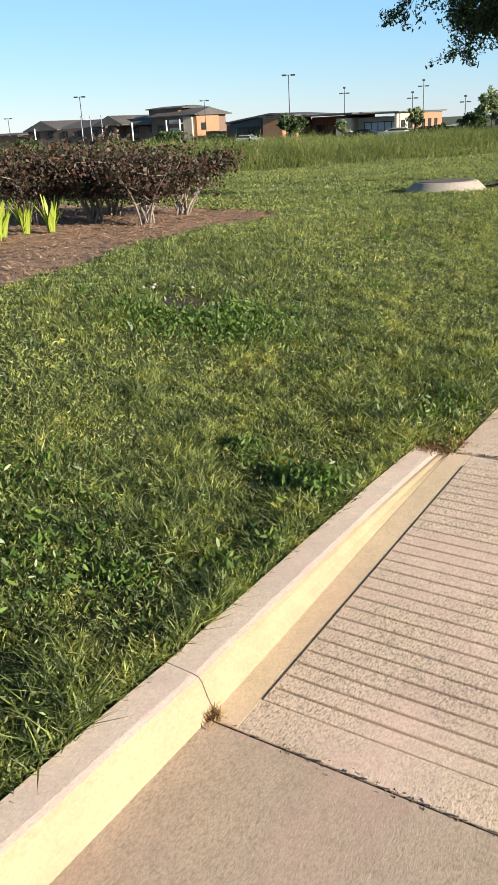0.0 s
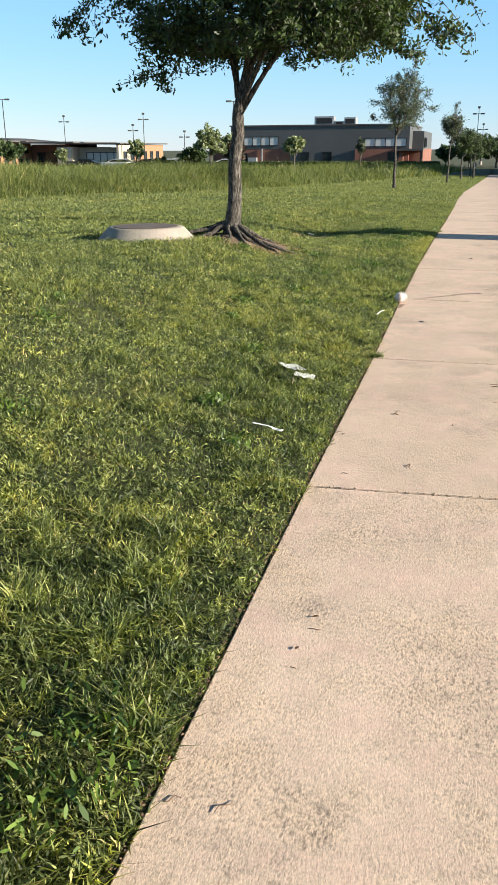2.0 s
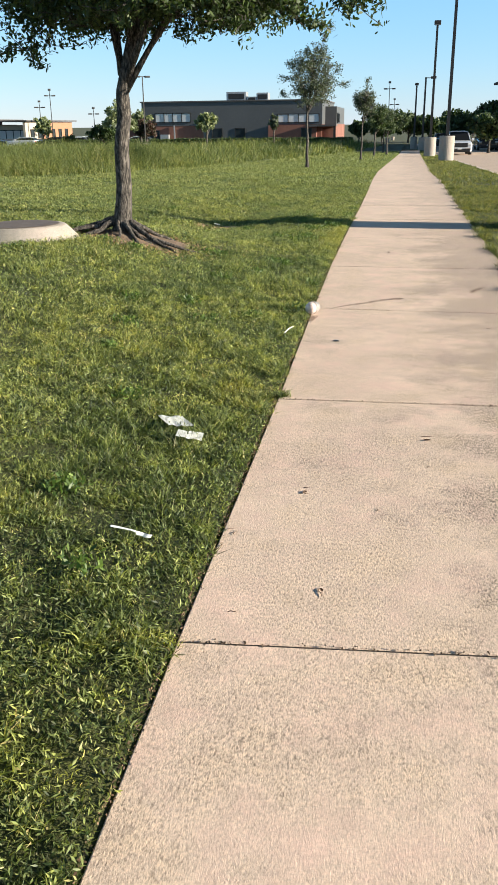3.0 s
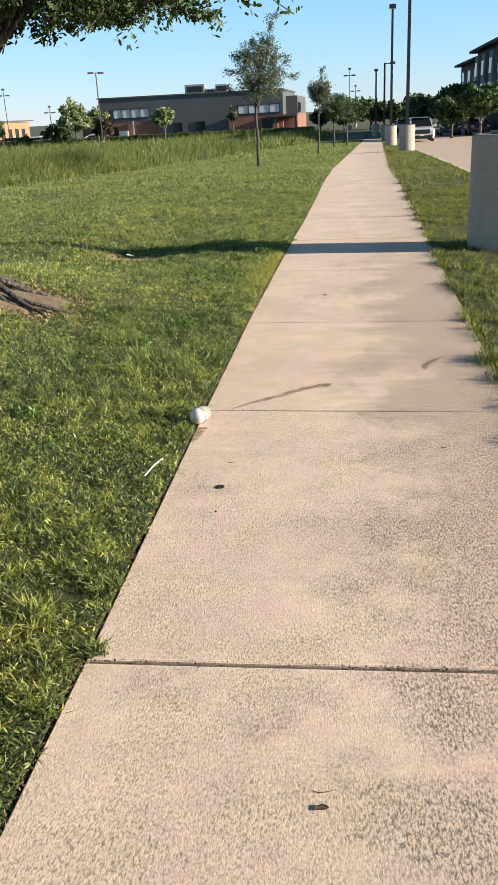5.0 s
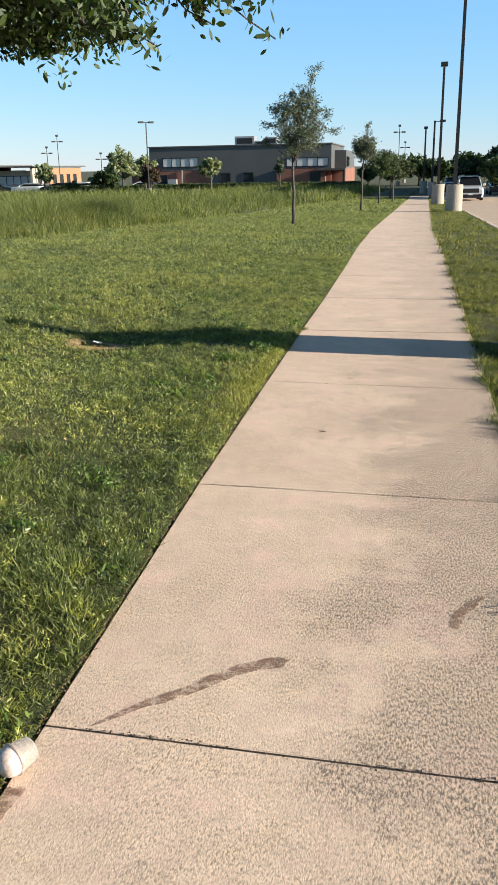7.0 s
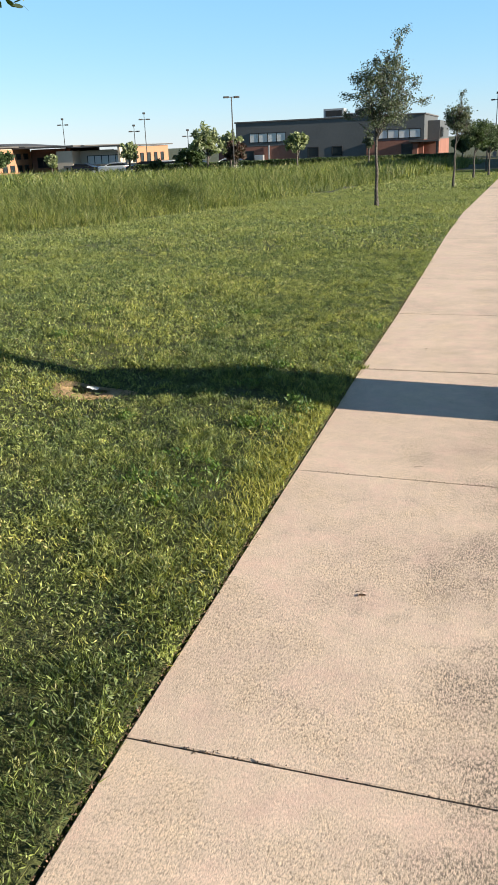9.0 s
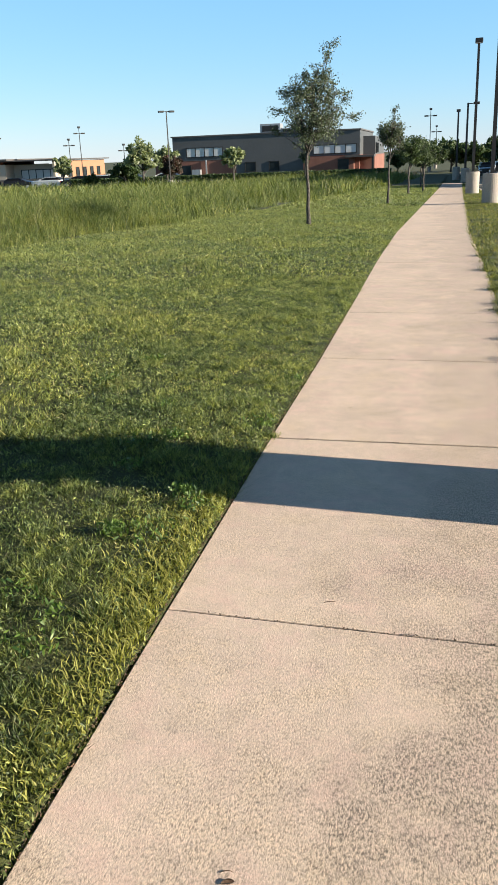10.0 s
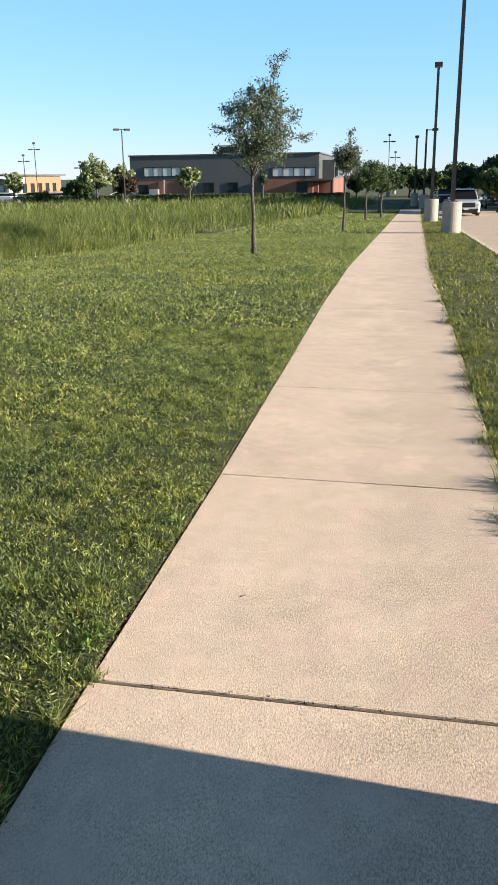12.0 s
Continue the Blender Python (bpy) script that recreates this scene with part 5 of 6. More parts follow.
# community building with mono-pitched roof and orange blocks
comm = tagged(empty("community_building"), "low building with sloping dark roof, glass front and orange blocks", "building")
block(comm, -101.0, -97.8, 153, 165, AZ, 2.4, BRICK, "brick_link")
block(comm, -97.8, -82.0, 150, 163, AZ, 2.0, METAL_CLAD, "hall")
mesh_object("roof", [(-98.6, 149.2, 2.3), (-88.4, 149.2, 3.5), (-80.0, 149.2, 2.8), (-80.0, 164, 2.8), (-88.4, 164, 3.5), (-98.6, 164, 2.3),
                     (-98.6, 149.2, 2.0), (-88.4, 149.2, 3.2), (-80.0, 149.2, 2.5), (-80.0, 164, 2.5), (-88.4, 164, 3.2), (-98.6, 164, 2.0)],
            [(0, 1, 4, 5), (1, 2, 3, 4), (6, 7, 1, 0), (7, 8, 2, 1), (8, 9, 3, 2), (11, 6, 0, 5), (6, 11, 10, 7), (7, 10, 9, 8)], ROOF, comm)
mesh_object("gable_wall", [(-97.8, 150, 2.0), (-82, 150, 2.0), (-82, 150, 2.7), (-88.4, 150, 3.2)], [(0, 1, 2, 3)], METAL_CLAD, comm)
window(comm, -96.6, -86.6, 150, -1.9, 1.3, 7)
window(comm, -90.5, -86.6, 149.9, 1.4, 2.5, 2)
for x0, x1, y0, z1, mat in ((-81.8, -73.9, 154.2, 2.3, BRICK), (-73.9, -70.9, 149, 1.8, CREAM), (-70.9, -62.3, 152, 1.7, CREAM)):
    block(comm, x0, x1, y0, 166, AZ - 0.4, z1, mat)
block(comm, -86.0, -81.8, 143, 154, AZ - 0.4, 2.4, ORANGE, "front_wing")
block(comm, -86.6, -81.2, 142.4, 154.4, 2.7, 2.95, ROOF, "wing_roof")
block(comm, -85.9, -81.9, 143.1, 153.9, 2.4, 2.7, CREAM, "wing_parapet")
for k in range(4):
    window(comm, 144.2 + k * 2.4, 145.5 + k * 2.4, -81.8, 0.7, 1.7, 1, None, "x", 0.1)
    window(comm, 144.2 + k * 2.4, 145.5 + k * 2.4, -81.8, -1.4, -0.2, 1, None, "x", 0.1)
block(comm, -62.3, -61.9, 149, 155.5, AZ - 0.4, 2.2, CREAM, "end_wall")
block(comm, -62.3, -61.85, 155.5, 171, AZ - 0.4, 2.15, ORANGE, "end_wall")
for k in range(6):
    window(comm, 151 + k * 3.2, 152.3 + k * 3.2, -61.85, -0.5, 1.0, 1, None, "x", 0.1)
block(comm, -83.0, -70.0, 147.9, 167, 2.45, 2.7, ROOF, "roof_slab")
block(comm, -71.5, -61.2, 148.2, 172, 2.25, 2.45, ROOF, "roof_slab")
window(comm, -69.5, -62.8, 152, -0.7, 0.9, 5, GLASS_PALE)
window(comm, -80.6, -76.2, 154.2, -0.9, 0.9, 4)
box("canopy", -71.5, -62.4, 146.6, 152, -0.9, -0.6, ROOF, comm)
for px in (-71.0, -66.5, -62.9):
    tube("canopy_post", [(px, 146.9, AZ), (px, 146.9, -0.9)], [0.13, 0.13], DARK_METAL, comm, 8)

# apartment house at the far side of the car park, brick darkened for shade
GREY_BAY = mottled("grey_bay_cladding", (0.13, 0.13, 0.14), (0.20, 0.20, 0.21), 0.5, 6)
DARK_ROOF = mottled("dark_shingle", (0.018, 0.017, 0.016), (0.045, 0.042, 0.04), 0.5, 8, 0.95)
# brown brick darkened: the shade on these walls is put into the colour
SHADED_BRICK = mottled("shade_darkened_brick", (0.035, 0.026, 0.022), (0.07, 0.05, 0.042), 0.3, 4)
side = tagged(empty("apartment_building"), "tall apartment house in shade-darkened brick with hipped roof", "building")
SZ = float(fall(100)) - 0.6


def hip(parent, x0, x1, y0, y1, z0, rise, over, mat):
    """A hipped roof with its ridge along y and a closed soffit."""
    x0, x1, y0, y1 = x0 - over, x1 + over, y0 - over, y1 + over
    inset = (x1 - x0) / 2
    rim = [(x0, y0), (x1, y0), (x1, y1), (x0, y1)]
    v = [(a, b, z0) for a, b in rim] + [(a, b, z0 + 0.25) for a, b in rim] + [((x0 + x1) / 2, y0 + inset, z0 + rise), ((x0 + x1) / 2, y1 - inset, z0 + rise)]
    mesh_object("roof", v, [(0, 3, 2, 1), (0, 1, 5, 4), (1, 2, 6, 5), (2, 3, 7, 6), (3, 0, 4, 7), (4, 5, 8), (5, 6, 9, 8), (6, 7, 9), (7, 4, 8, 9)], mat, parent)


block(side, 13.6, 27, 108, 127, SZ, 5.75, SHADED_BRICK)
block(side, 13.2, 27, 87, 108, SZ, 6.35, SHADED_BRICK, "near_wing")
hip(side, 13.6, 27, 108.9, 127, 5.75, 2.2, 0.8, DARK_ROOF)
hip(side, 13.2, 27, 87, 108, 6.35, 2.2, 0.8, DARK_ROOF)
for yy in (88.5, 94, 99.5, 104.5):
    block(side, 12.85, 13.2, yy, yy + 2.6, 1.6, 5.9, GREY_BAY, "bay")
    for zz in (1.9, 4.0):
        box("window_pane", 12.8, 12.85, yy + 0.5, yy + 2.1, zz, zz + 1.3, GLASS_DARK, side)
for yy in (111, 117, 123):
    for zz in (1.2, 3.6):
        box("window_pane", 13.52, 13.6, yy, yy + 2.0, zz, zz + 1.4, GLASS_PALE, side)
# orange house far to the left
far_house = tagged(empty("apartment_building"), "orange stucco apartment block", "building")
block(far_house, -185, -161.4, 152, 166, AZ, 2.4, ORANGE)
gable(far_house, -185, -161.4, 152, 166, 2.4, 0.5, 0.5, "x")
window(far_house, -172, -170, 152, -0.4, 1.0, 2)

# ---- hedge and background trees ----
hedge_xyz = np.random.default_rng(12)
n = 15000
hx, hy = hedge_xyz.uniform(-47, -5, n), 121 + hedge_xyz.uniform(0, 1.3, n)
hz = fall(hy) + 0.05 + 0.95 * np.sqrt(hedge_xyz.uniform(0, 1, n)) + 0.06 * lumpy(hx, hy, 2.0)
v, f = leaf_quads(np.stack([hx, hy, hz], 1), 0.16, hedge_xyz, 1.5)
tagged(fast_mesh("hedge", v, f, FAR_LEAF), "long clipped dark green hedge", "hedge", kind="stuff")


def round_tree(label, x, y, h, w, mat, seed, trunk=0.3, leaves=2600, leaf=0.22, group="trees round the buildings"):
    """A tree seen from afar: trunk, a few limbs and clumps of leaves."""
    return tree(label, x, y, h * trunk, 0.03 * h, (0, 0, h * (trunk + 1) / 2 + 0.02 * h, w / 2, w / 2, h * (1 - trunk) / 2), leaves, leaf, mat, seed, 7, 6, (0, 0), group, spread=0.07 * w, droop=0.2)


round_tree("pale leafy tree beside the clubhouse", -31.0, 105, 5.6, 4.0, PALE_LEAF, 101, 0.22, 3600, 0.2)
round_tree("pale leafy tree behind the clubhouse corner", -31.8, 116, 5.2, 3.2, PALE_LEAF, 102, 0.25, 2600, 0.2)
round_tree("dark dense rounded tree", -34.2, 108, 3.2, 3.8, FAR_LEAF, 103, 0.15, 3200, 0.2)
round_tree("dark purple-brown ornamental tree", -29.9, 112, 3.6, 2.6, SHRUB_LEAF, 104, 0.15, 2400, 0.2)
round_tree("young pale tree in front of the clubhouse", -20.8, 105, 4.3, 2.7, PALE_LEAF, 105, 0.28, 2200, 0.2)
round_tree("young pale tree by the car park", -40.5, 105, 4.3, 2.3, PALE_LEAF, 106, 0.3, 1600, 0.2)
round_tree("slim young tree in front of the clubhouse", -13.5, 108, 3.8, 1.2, YOUNG, 107, 0.4, 500, 0.18)
round_tree("dark green tree in front of the glass hall", -58.0, 105, 4.0, 4.2, FAR_LEAF, 108, 0.25, 3600, 0.22)
round_tree("pale young tree by the community building", -50.5, 105, 3.0, 1.8, PALE_LEAF, 109, 0.3, 1000, 0.2)
round_tree("dark green tree by the apartments", -78.5, 105, 3.0, 4.2, FAR_LEAF, 110, 0.15, 3200, 0.22)
round_tree("dark green bush by the apartments", -73.0, 110, 2.0, 3.0, FAR_LEAF, 111, 0.1, 1800, 0.22)
round_tree("dark green tree by the orange block", -108.0, 105, 2.6, 5.0, FAR_LEAF, 112, 0.12, 2600, 0.25)
round_tree("dark green bush by the apartments", -96.0, 112, 2.2, 5.0, FAR_LEAF, 113, 0.1, 2400, 0.25)
round_tree("dark green bush by the apartments", -86.0, 112, 2.2, 5.0, FAR_LEAF, 114, 0.1, 2400, 0.25)
round_tree("dark bush by the car park", -37.5, 106, 1.9, 2.0, FAR_LEAF, 115, 0.1, 1200, 0.2)
rng = np.random.default_rng(31)
for k in range(16):
    round_tree("dark green tree in the far belt of trees", 1.5 + k * 3.4 + rng.uniform(-1, 1), 150 + rng.uniform(-12, 28), rng.uniform(4.2, 5.4), rng.uniform(5, 7), FAR_LEAF, 130 + k, 0.12, 2400, 0.34, "far belt of trees")
for k, (tx, ty, th, tw) in enumerate(((8.4, 84, 3.6, 3.6), (10.2, 80, 4.4, 4.2), (9.6, 94, 4.6, 4.6), (7.6, 112, 3.8, 4.4), (10.6, 104, 4.6, 5.0), (-4.5, 128, 3.4, 3.6), (-1.5, 135, 3.2, 4.0))):
    round_tree("dark leafy tree beside the car park", tx, ty, th, tw, FAR_LEAF, 160 + k, 0.2, 3600, 0.24, "trees by the car park")


# ---- vehicles ----
def loft(bm, sections):
    """Joins rings of equal length, given as lists of points, and caps the ends."""
    rings = [[bm.verts.new(p) for p in s] for s in sections]
    for a, b in zip(rings, rings[1:]):
        for k in range(len(a)):
            bm.faces.new((a[k], a[(k + 1) % len(a)], b[(k + 1) % len(b)], b[k]))
    bm.faces.new(rings[0])
    bm.faces.new(rings[-1])


CAR_GLASS, _, gb = material("tinted_car_glass", 0.35)
gb.inputs["Specular IOR Level"].default_value = 0.12
gb.inputs["Base Color"].default_value = (0.012, 0.013, 0.014, 1)


def car(label, x, y, rz, paint, group="", length=4.9, width=1.95, height=1.75):
    """A parked estate-type vehicle; its front looks along -y before the turn."""
    top = tagged(empty("car", x, y, float(fall(y)) - 0.13, rz), label, "car", group)
    w, L = width / 2, length / 2

    def ring(yy, z0, z1, ws, wt):
        return [(-ws * 0.94, yy, z0), (-ws, yy, z0 + 0.12), (-ws, yy, z1 - 0.18), (-wt, yy, z1 - 0.03), (-wt * 0.7, yy, z1), (wt * 0.7, yy, z1), (wt, yy, z1 - 0.03), (ws, yy, z1 - 0.18), (ws, yy, z0 + 0.12), (ws * 0.94, yy, z0)]
    bm = bmesh.new()
    loft(bm, [ring(-L, 0.35, 0.82, w * 0.86, w * 0.8), ring(-L + 0.1, 0.27, 0.97, w * 0.96, w * 0.88), ring(-L + 0.5, 0.25, 1.05, w, w * 0.9), ring(-L + 1.35, 0.25, 1.12, w, w * 0.9),
              ring(0.0, 0.25, 1.14, w, w * 0.93), ring(L - 0.3, 0.27, 1.15, w, w * 0.93), ring(L - 0.06, 0.32, 1.1, w * 0.96, w * 0.9), ring(L, 0.4, 1.0, w * 0.9, w * 0.85)])
    part("body", bm, paint, top, smooth=False)

    def cab(yy, z1, ws, wt):
        return [(-ws, yy, 1.05), (-wt, yy, z1 - 0.08), (-wt * 0.9, yy, z1), (wt * 0.9, yy, z1), (wt, yy, z1 - 0.08), (ws, yy, 1.05)]
    bm = bmesh.new()
    loft(bm, [cab(-L + 1.3, 1.13, w * 0.88, w * 0.86), cab(-L + 2.1, height - 0.1, w * 0.9, w * 0.72), cab(-L + 2.5, height, w * 0.9, w * 0.74), cab(L - 0.6, height - 0.02, w * 0.9, w * 0.74), cab(L - 0.08, 1.2, w * 0.86, w * 0.8)])
    part("cabin", bm, CAR_GLASS, top, "dark tinted glass")
    bm = bmesh.new()
    add_box(bm, -w * 0.68, w * 0.68, -L + 2.2, L - 0.55, height - 0.02, height + 0.035, 0.02)
    part("roof", bm, paint, top)
    for sx in (-1, 1):
        for yy in (-L + 0.95, L - 1.0):
            wheel = new("wheel")
            wheel.parent = top
            tube("tyre", [(sx * (w - 0.24), yy, 0.36), (sx * (w - 0.22), yy, 0.36), (sx * (w - 0.02), yy, 0.36), (sx * (w + 0.005), yy, 0.36)], [0.33, 0.36, 0.36, 0.33], TYRE, wheel, 24)
            tube("rim", [(sx * (w - 0.05), yy, 0.36), (sx * (w + 0.012), yy, 0.36), (sx * (w + 0.016), yy, 0.36)], [0.235, 0.235, 0.18], GREY_METAL, wheel, 20)
        box("headlight", sx * w * 0.70 - 0.2, sx * w * 0.70 + 0.2, -L - 0.012, -L + 0.1, 0.74, 0.84, GLASS_PALE, top, 0.02)
        box("fog_light", sx * w * 0.72 - 0.13, sx * w * 0.72 + 0.13, -L - 0.01, -L + 0.1, 0.42, 0.54, DARK_METAL, top, 0.02)
        box("tail_light", sx * w * 0.8 - 0.12, sx * w * 0.8 + 0.12, L - 0.06, L + 0.012, 0.75, 1.0, TAIL, top, 0.02)
        box("mirror", sx * (w + 0.1) - 0.1, sx * (w + 0.1) + 0.1, -L + 1.6, -L + 1.72, 1.08, 1.25, paint, top, 0.03)
        bm = bmesh.new()
        add_tube(bm, [(sx * w * 0.87, -L + 1.35, 1.12), (sx * w * 0.735, -L + 2.15, height - 0.08), (sx * w * 0.75, L - 0.6, height - 0.06)], [0.035, 0.04, 0.04], 6)
        part("roof_rail", bm, paint, top)
    box("grille", -w * 0.62, w * 0.62, -L - 0.02, -L + 0.12, 0.62, 0.93, DARK_METAL, top, 0.02)
    box("lower_grille", -w * 0.8, w * 0.8, -L - 0.02, -L + 0.3, 0.26, 0.5, DARK_METAL, top, 0.02)
    box("bumper", -w * 0.84, w * 0.84, -L - 0.03, -L + 0.1, 0.52, 0.60, paint, top, 0.02)
    box("number_plate", -0.16, 0.16, -L - 0.04, -L - 0.02, 0.46, 0.57, WHITE_PAINT, top)
    return top


def paint_material(name, colour):
    m, nt, b = material(name, 0.25, 0.0)
    b.inputs["Base Color"].default_value = (*colour, 1)
    b.inputs["Coat Weight"].default_value = 0.6
    return m


TYRE = mottled("tyre", (0.012, 0.012, 0.012), (0.03, 0.03, 0.03), 10, 60, 0.9)
TAIL = paint_material("tail_lamp_red", (0.35, 0.01, 0.01))
SILVER, BLACK, RED, WHITE_CAR = paint_material("silver_paint", (0.55, 0.56, 0.57)), paint_material("black_paint", (0.015, 0.015, 0.017)), paint_material("maroon_paint", (0.08, 0.02, 0.03)), paint_material("white_car_paint", (0.75, 0.75, 0.74))
car("silver sport utility vehicle facing along the car park", 5.45, 79.0, 0, SILVER, "cars in the car park")
car("black sport utility vehicle in the car park", 9.2, 95.0, 0, BLACK, "cars in the car park")
car("maroon car in the car park", 11.6, 93.0, 0, RED, "cars in the car park", 4.6, 1.85, 1.5)
car("black car in the car park", 5.6, 108.0, 0, BLACK, "cars in the car park", 4.6, 1.85, 1.5)
for k, (cx, cy, pm) in enumerate(((-44.5, 125, WHITE_CAR), (-42.0, 126, SILVER), (-47.5, 125, BLACK), (-39.6, 126, BLACK), (-35.0, 124, WHITE_CAR), (-78.0, 126, WHITE_CAR), (-52.5, 126, SILVER), (-56.5, 126, BLACK))):
    car(("white", "silver", "black", "black", "white", "white", "silver", "black")[k] + " car parked before the far buildings", cx, cy, 90 if k % 2 else -90, pm, "cars by the far buildings", 4.6, 1.85, 1.5)


# ---- weeds and dry grass ----
def weed(x, y, spread_r, n, leaf, seed, height=0.07, mat=None, label="leafy green weed clump in the lawn"):
    rng = np.random.default_rng(seed)
    px, py = x + rng.normal(size=n) * spread_r * 0.6, y + rng.normal(size=n) * spread_r * 0.5
    keep = (px < bend(py) - 0.03) & (np.hypot((px + 1.98) / 0.26, (py - 7.12) / 0.2) > 0.9) & ~((px > -0.16) & (py < RAMP_TOP))
    px, py = px[keep], py[keep]
    pz = land(px, py) + rng.uniform(0.01, height, len(px))
    v, f = leaf_ovals(np.stack([px, py, pz], 1), leaf * 0.4, rng, 3.2, -1.0)
    return tagged(fast_mesh("weed_clump", v, f, mat or CLOVER), label, "weed", "weeds in the lawn", kind="stuff")


weed(-1.62, 7.05, 0.34, 1700, 0.03, 1, 0.10)
weed(-1.95, 6.75, 0.3, 900, 0.028, 2, 0.08)
weed(-0.30, 5.62, 0.13, 420, 0.03, 3, 0.09)
weed(-0.75, 4.65, 0.3, 420, 0.028, 4, 0.09)
weed(-1.15, 5.0, 0.34, 380, 0.026, 5, 0.08)
for k, (wx, wy) in enumerate(((-0.2, 6.5), (-0.12, 6.66), (-0.34, 6.42))):
    weed(wx, wy, 0.13, 70, 0.027, 300 + k, 0.08)
rng = np.random.default_rng(55)
for k in range(60):
    wx = -abs(rng.normal()) * 0.5 - 0.06 if k % 2 else rng.uniform(-3.2, -0.1)
    weed(wx, rng.uniform(3.8, 21), rng.uniform(0.05, 0.14), int(rng.integers(40, 150)), 0.024, 200 + k, 0.06)


def hollow(x, y, w, d):
    """A shallow hole in the turf with dark loose earth."""
    bm = bmesh.new()
    n = 22
    rings = []
    for f, h in ((1.0, 0.0), (0.85, 0.008), (0.5, 0.003), (0.2, 0.002)):
        ring = []
        for k in range(n):
            a = 2 * math.pi * k / n
            r = f * (1 + 0.16 * math.sin(3 * a + 0.6) + 0.08 * math.sin(7 * a))
            px, py = x + w * r * math.cos(a), y + d * r * math.sin(a)
            ring.append(bm.verts.new((px, py, float(land(px, py)) + h)))
        rings.append(ring)
    for p, q in zip(rings, rings[1:]):
        for k in range(n):
            bm.faces.new((p[k], p[(k + 1) % n], q[(k + 1) % n], q[k]))
    bm.faces.new(rings[-1])
    return tagged(part("earth_hollow", bm, DARK_EARTH, None, "", True), "hollow of dark loose earth in the lawn", "earth", kind="structure")


DARK_EARTH = mottled("dark_loose_earth", (0.012, 0.009, 0.006), (0.06, 0.043, 0.028), 14, 90, 0.95, 0, 1.0, 0.02)
hollow(-1.98, 7.14, 0.22, 0.19)


def stone(x, y, r, seed):
    rng = np.random.default_rng(seed)
    bm = bmesh.new()
    bmesh.ops.create_icosphere(bm, subdivisions=2, radius=r)
    for v in bm.verts:
        v.co *= 1 + 0.18 * math.sin(9 * v.co.x / r * 0.4 + seed) * math.cos(7 * v.co.y / r * 0.4) + rng.uniform(-0.06, 0.06)
        v.co.z *= 0.65
    ob = part("stone", bm, GREY_CONCRETE)
    ob.matrix_world = pose(x, y, float(land(x, y)) + 0.045, 0, 0, 40 * seed)
    return tagged(ob, "small pale stone lying in the lawn", "stone", "stones beside the hollow")


for k, (sx, sy, sr) in enumerate(((-2.34, 7.26, 0.013), (-2.30, 7.19, 0.016), (-2.2, 7.27, 0.012), (-2.36, 7.17, 0.011), (-2.08, 7.31, 0.013))):
    stone(sx, sy, sr, k + 1)

RUSSET = leaf_material("withered_russet_grass", (0.09, 0.045, 0.022), (0.38, 0.22, 0.11), 0.85, 0.25)


def tuft(name, label, x, y, r, n, length, mat, seed, floor=0.0):
    rng = np.random.default_rng(seed)
    px, py = x + rng.normal(size=n) * r, y + rng.normal(size=n) * r
    z = np.maximum(land(px, py), fall(py)) - 0.005 + floor
    return tagged(blades(name, px, py, z, length * rng.uniform(0.5, 1.2, n), np.full(n, 0.005), 1.3, mat, 2), label, "grass", kind="stuff")


tuft("dry_grass_tuft", "dry brown grass tuft at the end of the kerb", -0.075, 6.285, 0.045, 1100, 0.027, RUSSET, 71)
tuft("dry_grass_tuft", "dry brown grass tuft at the foot of the kerb", 0.012, 4.51, 0.012, 90, 0.03, DRY, 72, -0.09)
tuft("weed_tuft", "dry weeds growing in the joint", 0.012, 10.46, 0.02, 120, 0.05, LAWN, 73)
tuft("weed_tuft", "grass tuft growing in the joint", -0.035, 18.93, 0.022, 130, 0.045, LAWN, 74)

EDGE_TUFTS = ((9.55, 0.05, 90, 0.07), (10.05, 0.04, 60, 0.09), (11.3, 0.06, 160, 0.06), (12.2, 0.05, 140, 0.07), (13.15, 0.05, 160, 0.08), (13.52, 0.06, 420, 0.09), (14.6, 0.05, 140, 0.06), (15.9, 0.06, 160, 0.06),
              (17.0, 0.05, 160, 0.07), (19.6, 0.05, 140, 0.07), (20.6, 0.06, 180, 0.08), (21.9, 0.05, 160, 0.09), (23.4, 0.05, 180, 0.08), (24.8, 0.06, 200, 0.09), (26.6, 0.06, 220, 0.10), (28.4, 0.06, 220, 0.10))
for k, (ty, tr, tn, tl) in enumerate(EDGE_TUFTS):
    tuft("grass_tuft", "coarse grass tuft hanging over the edge of the walk", WALK_W + float(bend(ty)) + 0.03, ty, tr, tn, tl, VERGE, 400 + k)

# bare worn patch in the lawn, with dry grass round it
WORN = mottled("dry_worn_earth", (0.20, 0.125, 0.06), (0.46, 0.31, 0.16), 12, 80, 0.95, 0, 1.0, 0.02)
bv = [(-1.95 + 0.40 * f * (1 + 0.2 * math.sin(3 * a + 1)) * math.cos(a), 18.12 + 0.22 * f * (1 + 0.2 * math.sin(3 * a + 1)) * math.sin(a)) for f in (0.35, 0.7, 1.0) for a in [2 * math.pi * k / 24 for k in range(24)]]
bv = [(px, py, float(land(px, py)) + (0.012, 0.010, -0.02)[k // 24]) for k, (px, py) in enumerate(bv)]
tagged(mesh_object("bare_patch", bv, [(j * 24 + k, j * 24 + (k + 1) % 24, (j + 1) * 24 + (k + 1) % 24, (j + 1) * 24 + k) for j in range(2) for k in range(24)] + [tuple(range(24))], WORN, None, "", True), "bare brown patch of earth in the lawn", "earth", kind="structure")
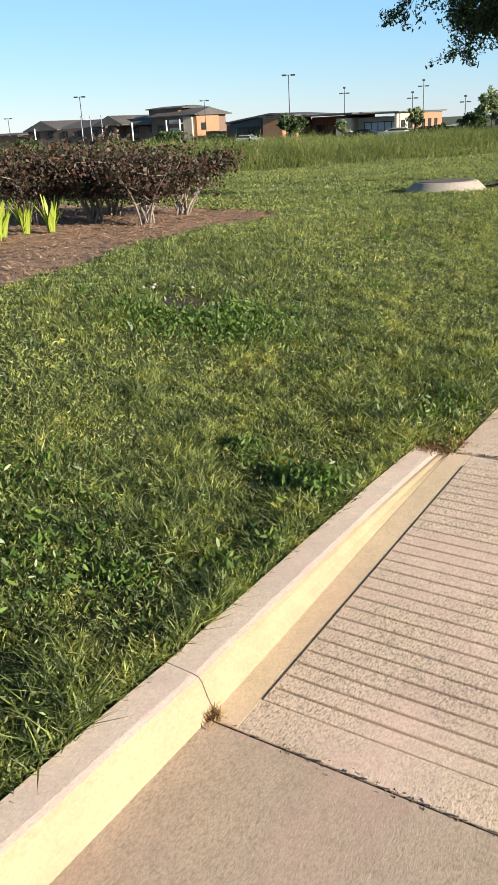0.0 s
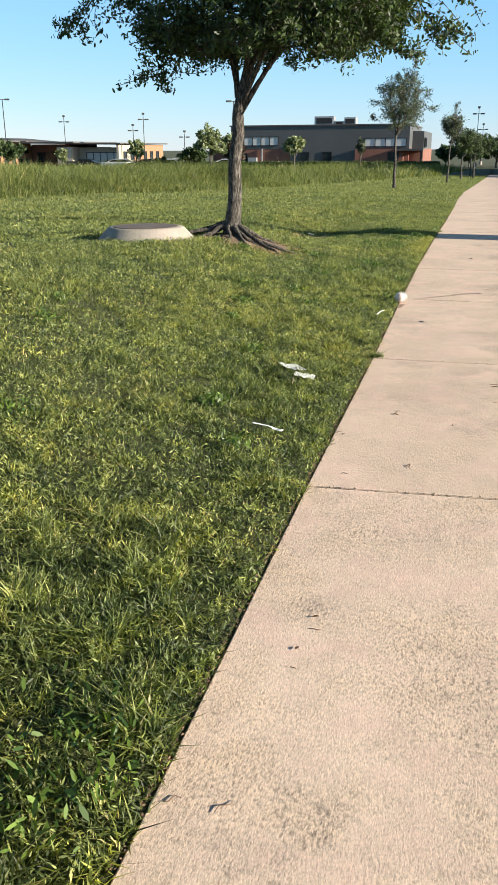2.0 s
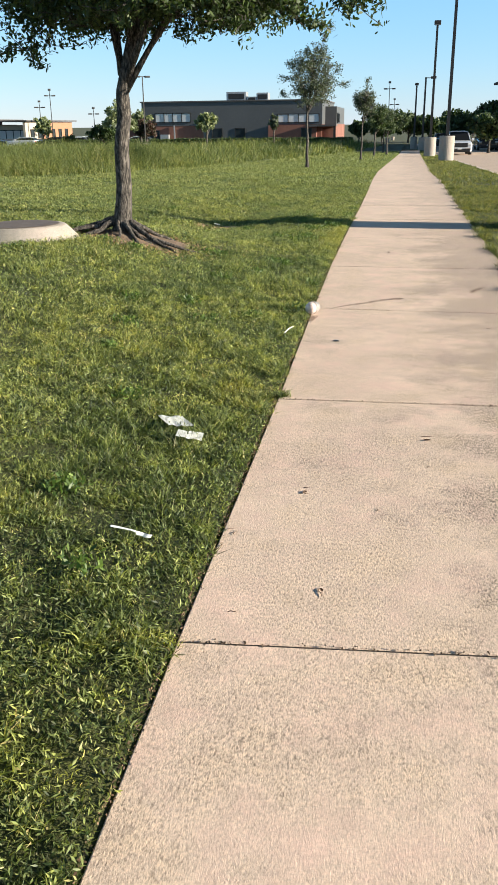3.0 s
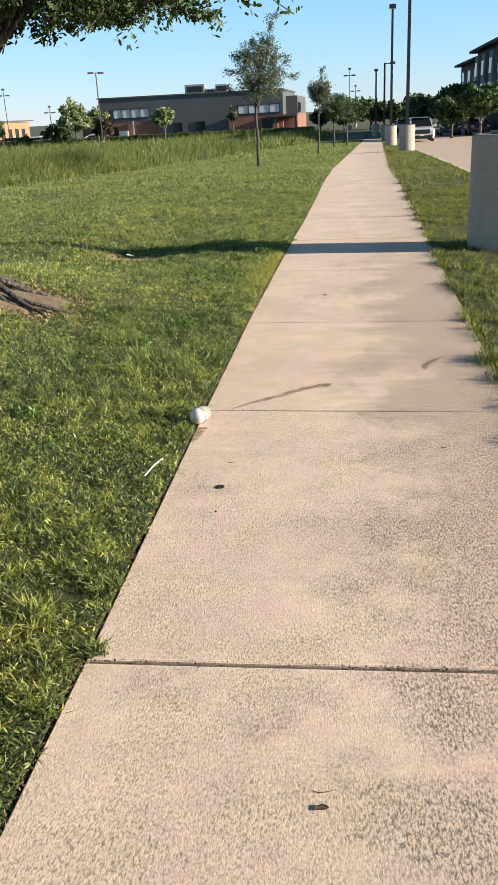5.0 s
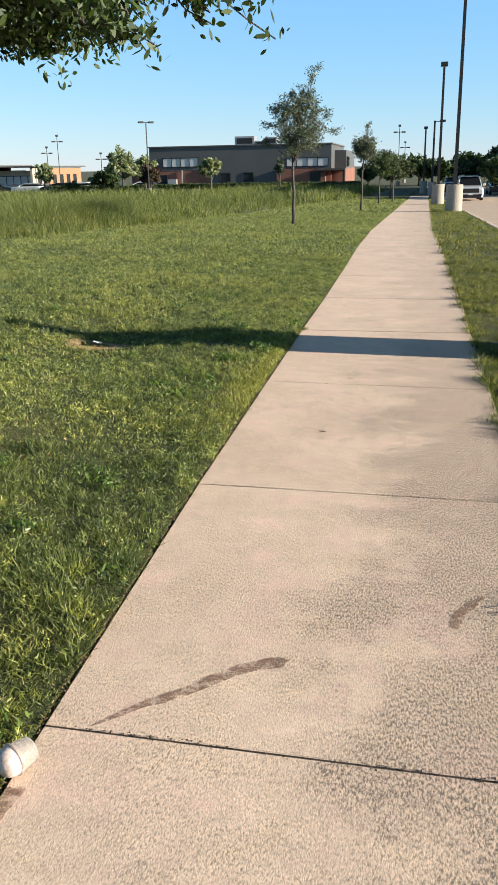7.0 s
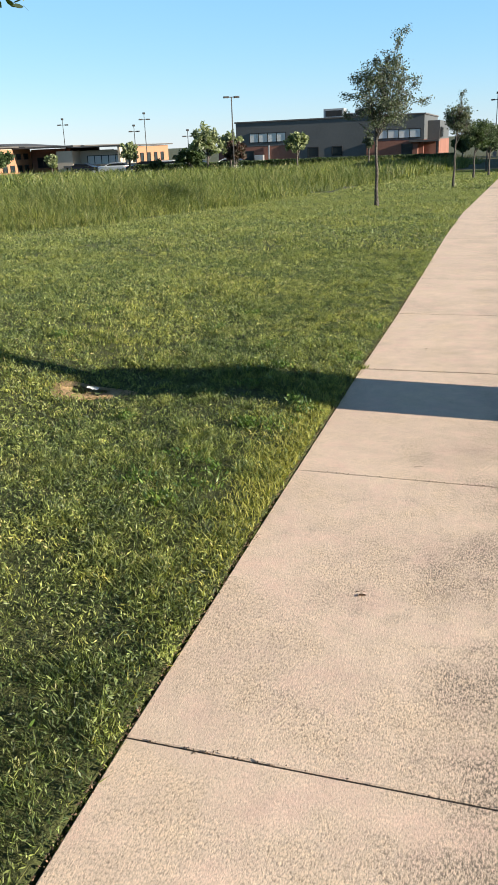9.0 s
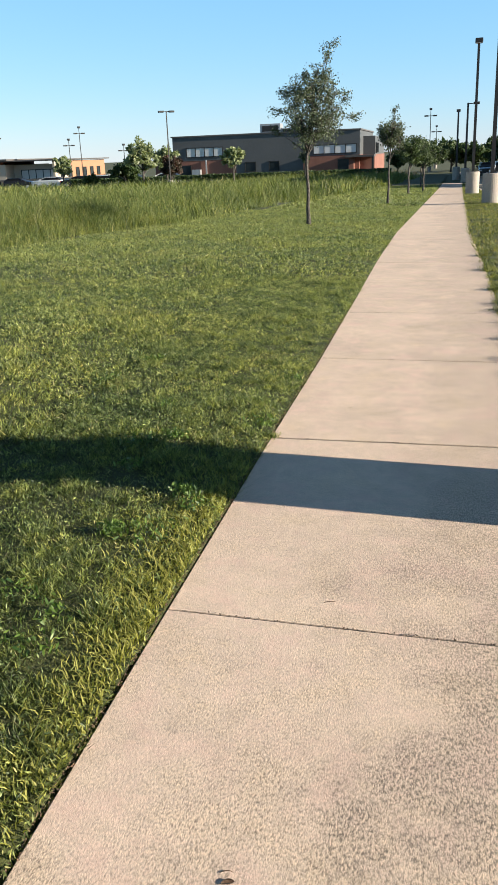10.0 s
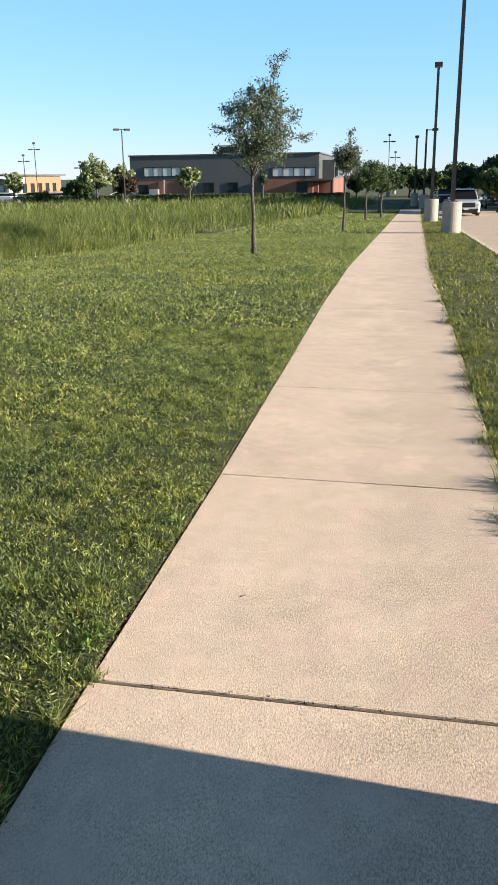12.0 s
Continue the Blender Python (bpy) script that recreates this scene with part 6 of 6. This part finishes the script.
STRAW_GRASS = leaf_material("yellowed_grass", (0.20, 0.20, 0.03), (0.46, 0.43, 0.12), 0.7, 0.3)
rng = np.random.default_rng(81)
px, py = -2.2 + rng.normal(size=700) * 0.22, 18.12 + rng.normal(size=700) * 0.16
tagged(blades("dry_grass_tuft", px, py, land(px, py) - 0.01, rng.uniform(0.02, 0.05, 700), np.full(700, 0.006), 1.2, STRAW_GRASS, 2), "yellowed dry grass beside the bare patch", "grass", kind="stuff")
n = 3600
px, py = -np.abs(rng.normal(size=n)) * 0.14 - 0.06, 17.0 + rng.normal(size=n) * 0.8
tagged(blades("yellowed_grass", px, py, land(px, py) - 0.01, rng.uniform(0.025, 0.06, n), np.full(n, 0.006), 1.1, STRAW_GRASS, 2), "yellowed grass along the edge of the walk", "grass", kind="stuff")

# dirt crumbs along the joints and the grass edge of the walk
EDGE_CRUMB = leaf_material("edge_soil_crumbs", (0.05, 0.032, 0.02), (0.24, 0.15, 0.09), 0.95, 0.0)
CRUMB = leaf_material("dirt_crumbs", (0.02, 0.013, 0.009), (0.12, 0.08, 0.05), 0.95, 0.0)
rng = np.random.default_rng(91)
for a, sk in zip(edges[:9], skews[:9]):
    n = 260
    cx = rng.uniform(0.02, WALK_W - 0.02, n)
    cx = cx[rng.uniform(0, 1, n) < 0.5 + 0.6 * lumpy(cx, cx * 0 + a, 9.0)]
    cy = a + sk * cx + rng.normal(size=len(cx)) * 0.006
    fast_mesh("joint_crumbs", *leaf_quads(np.stack([cx, cy, fall(cy) + 0.001], 1), 0.0055, rng, 1.5), CRUMB, sidewalk)
n = 220
cx = rng.uniform(0.05, WALK_W - 0.05, n)
fast_mesh("joint_crumbs", *leaf_quads(np.stack([cx, RAMP_END + rng.normal(size=n) * 0.008, cx * 0 + ramp_z(RAMP_END) + 0.001], 1), 0.005, rng, 1.6), EDGE_CRUMB, ramp_slab)
n = 5200
cy = rng.uniform(6.3, 24.0, n)
cx = bend(cy) + np.abs(rng.normal(size=n)) * 0.010 - 0.018
fast_mesh("edge_crumbs", *leaf_quads(np.stack([cx, cy, np.where(cx < bend(cy), land(cx, cy), fall(cy)) + 0.001], 1), 0.005, rng, 1.8), EDGE_CRUMB, sidewalk)

# longer grass hanging over the back of the kerb
n = 6500
kx, ky = -0.162 - np.abs(rng.normal(size=n)) * 0.05, rng.uniform(2.6, RAMP_TOP + 0.02, n)
tagged(blades("kerb_grass", kx, ky, land(kx, ky) - 0.015, rng.uniform(0.03, 0.075, n), np.full(n, 0.0065), 1.1, LAWN, 2), "longer grass growing along the back of the kerb", "grass", kind="stuff")
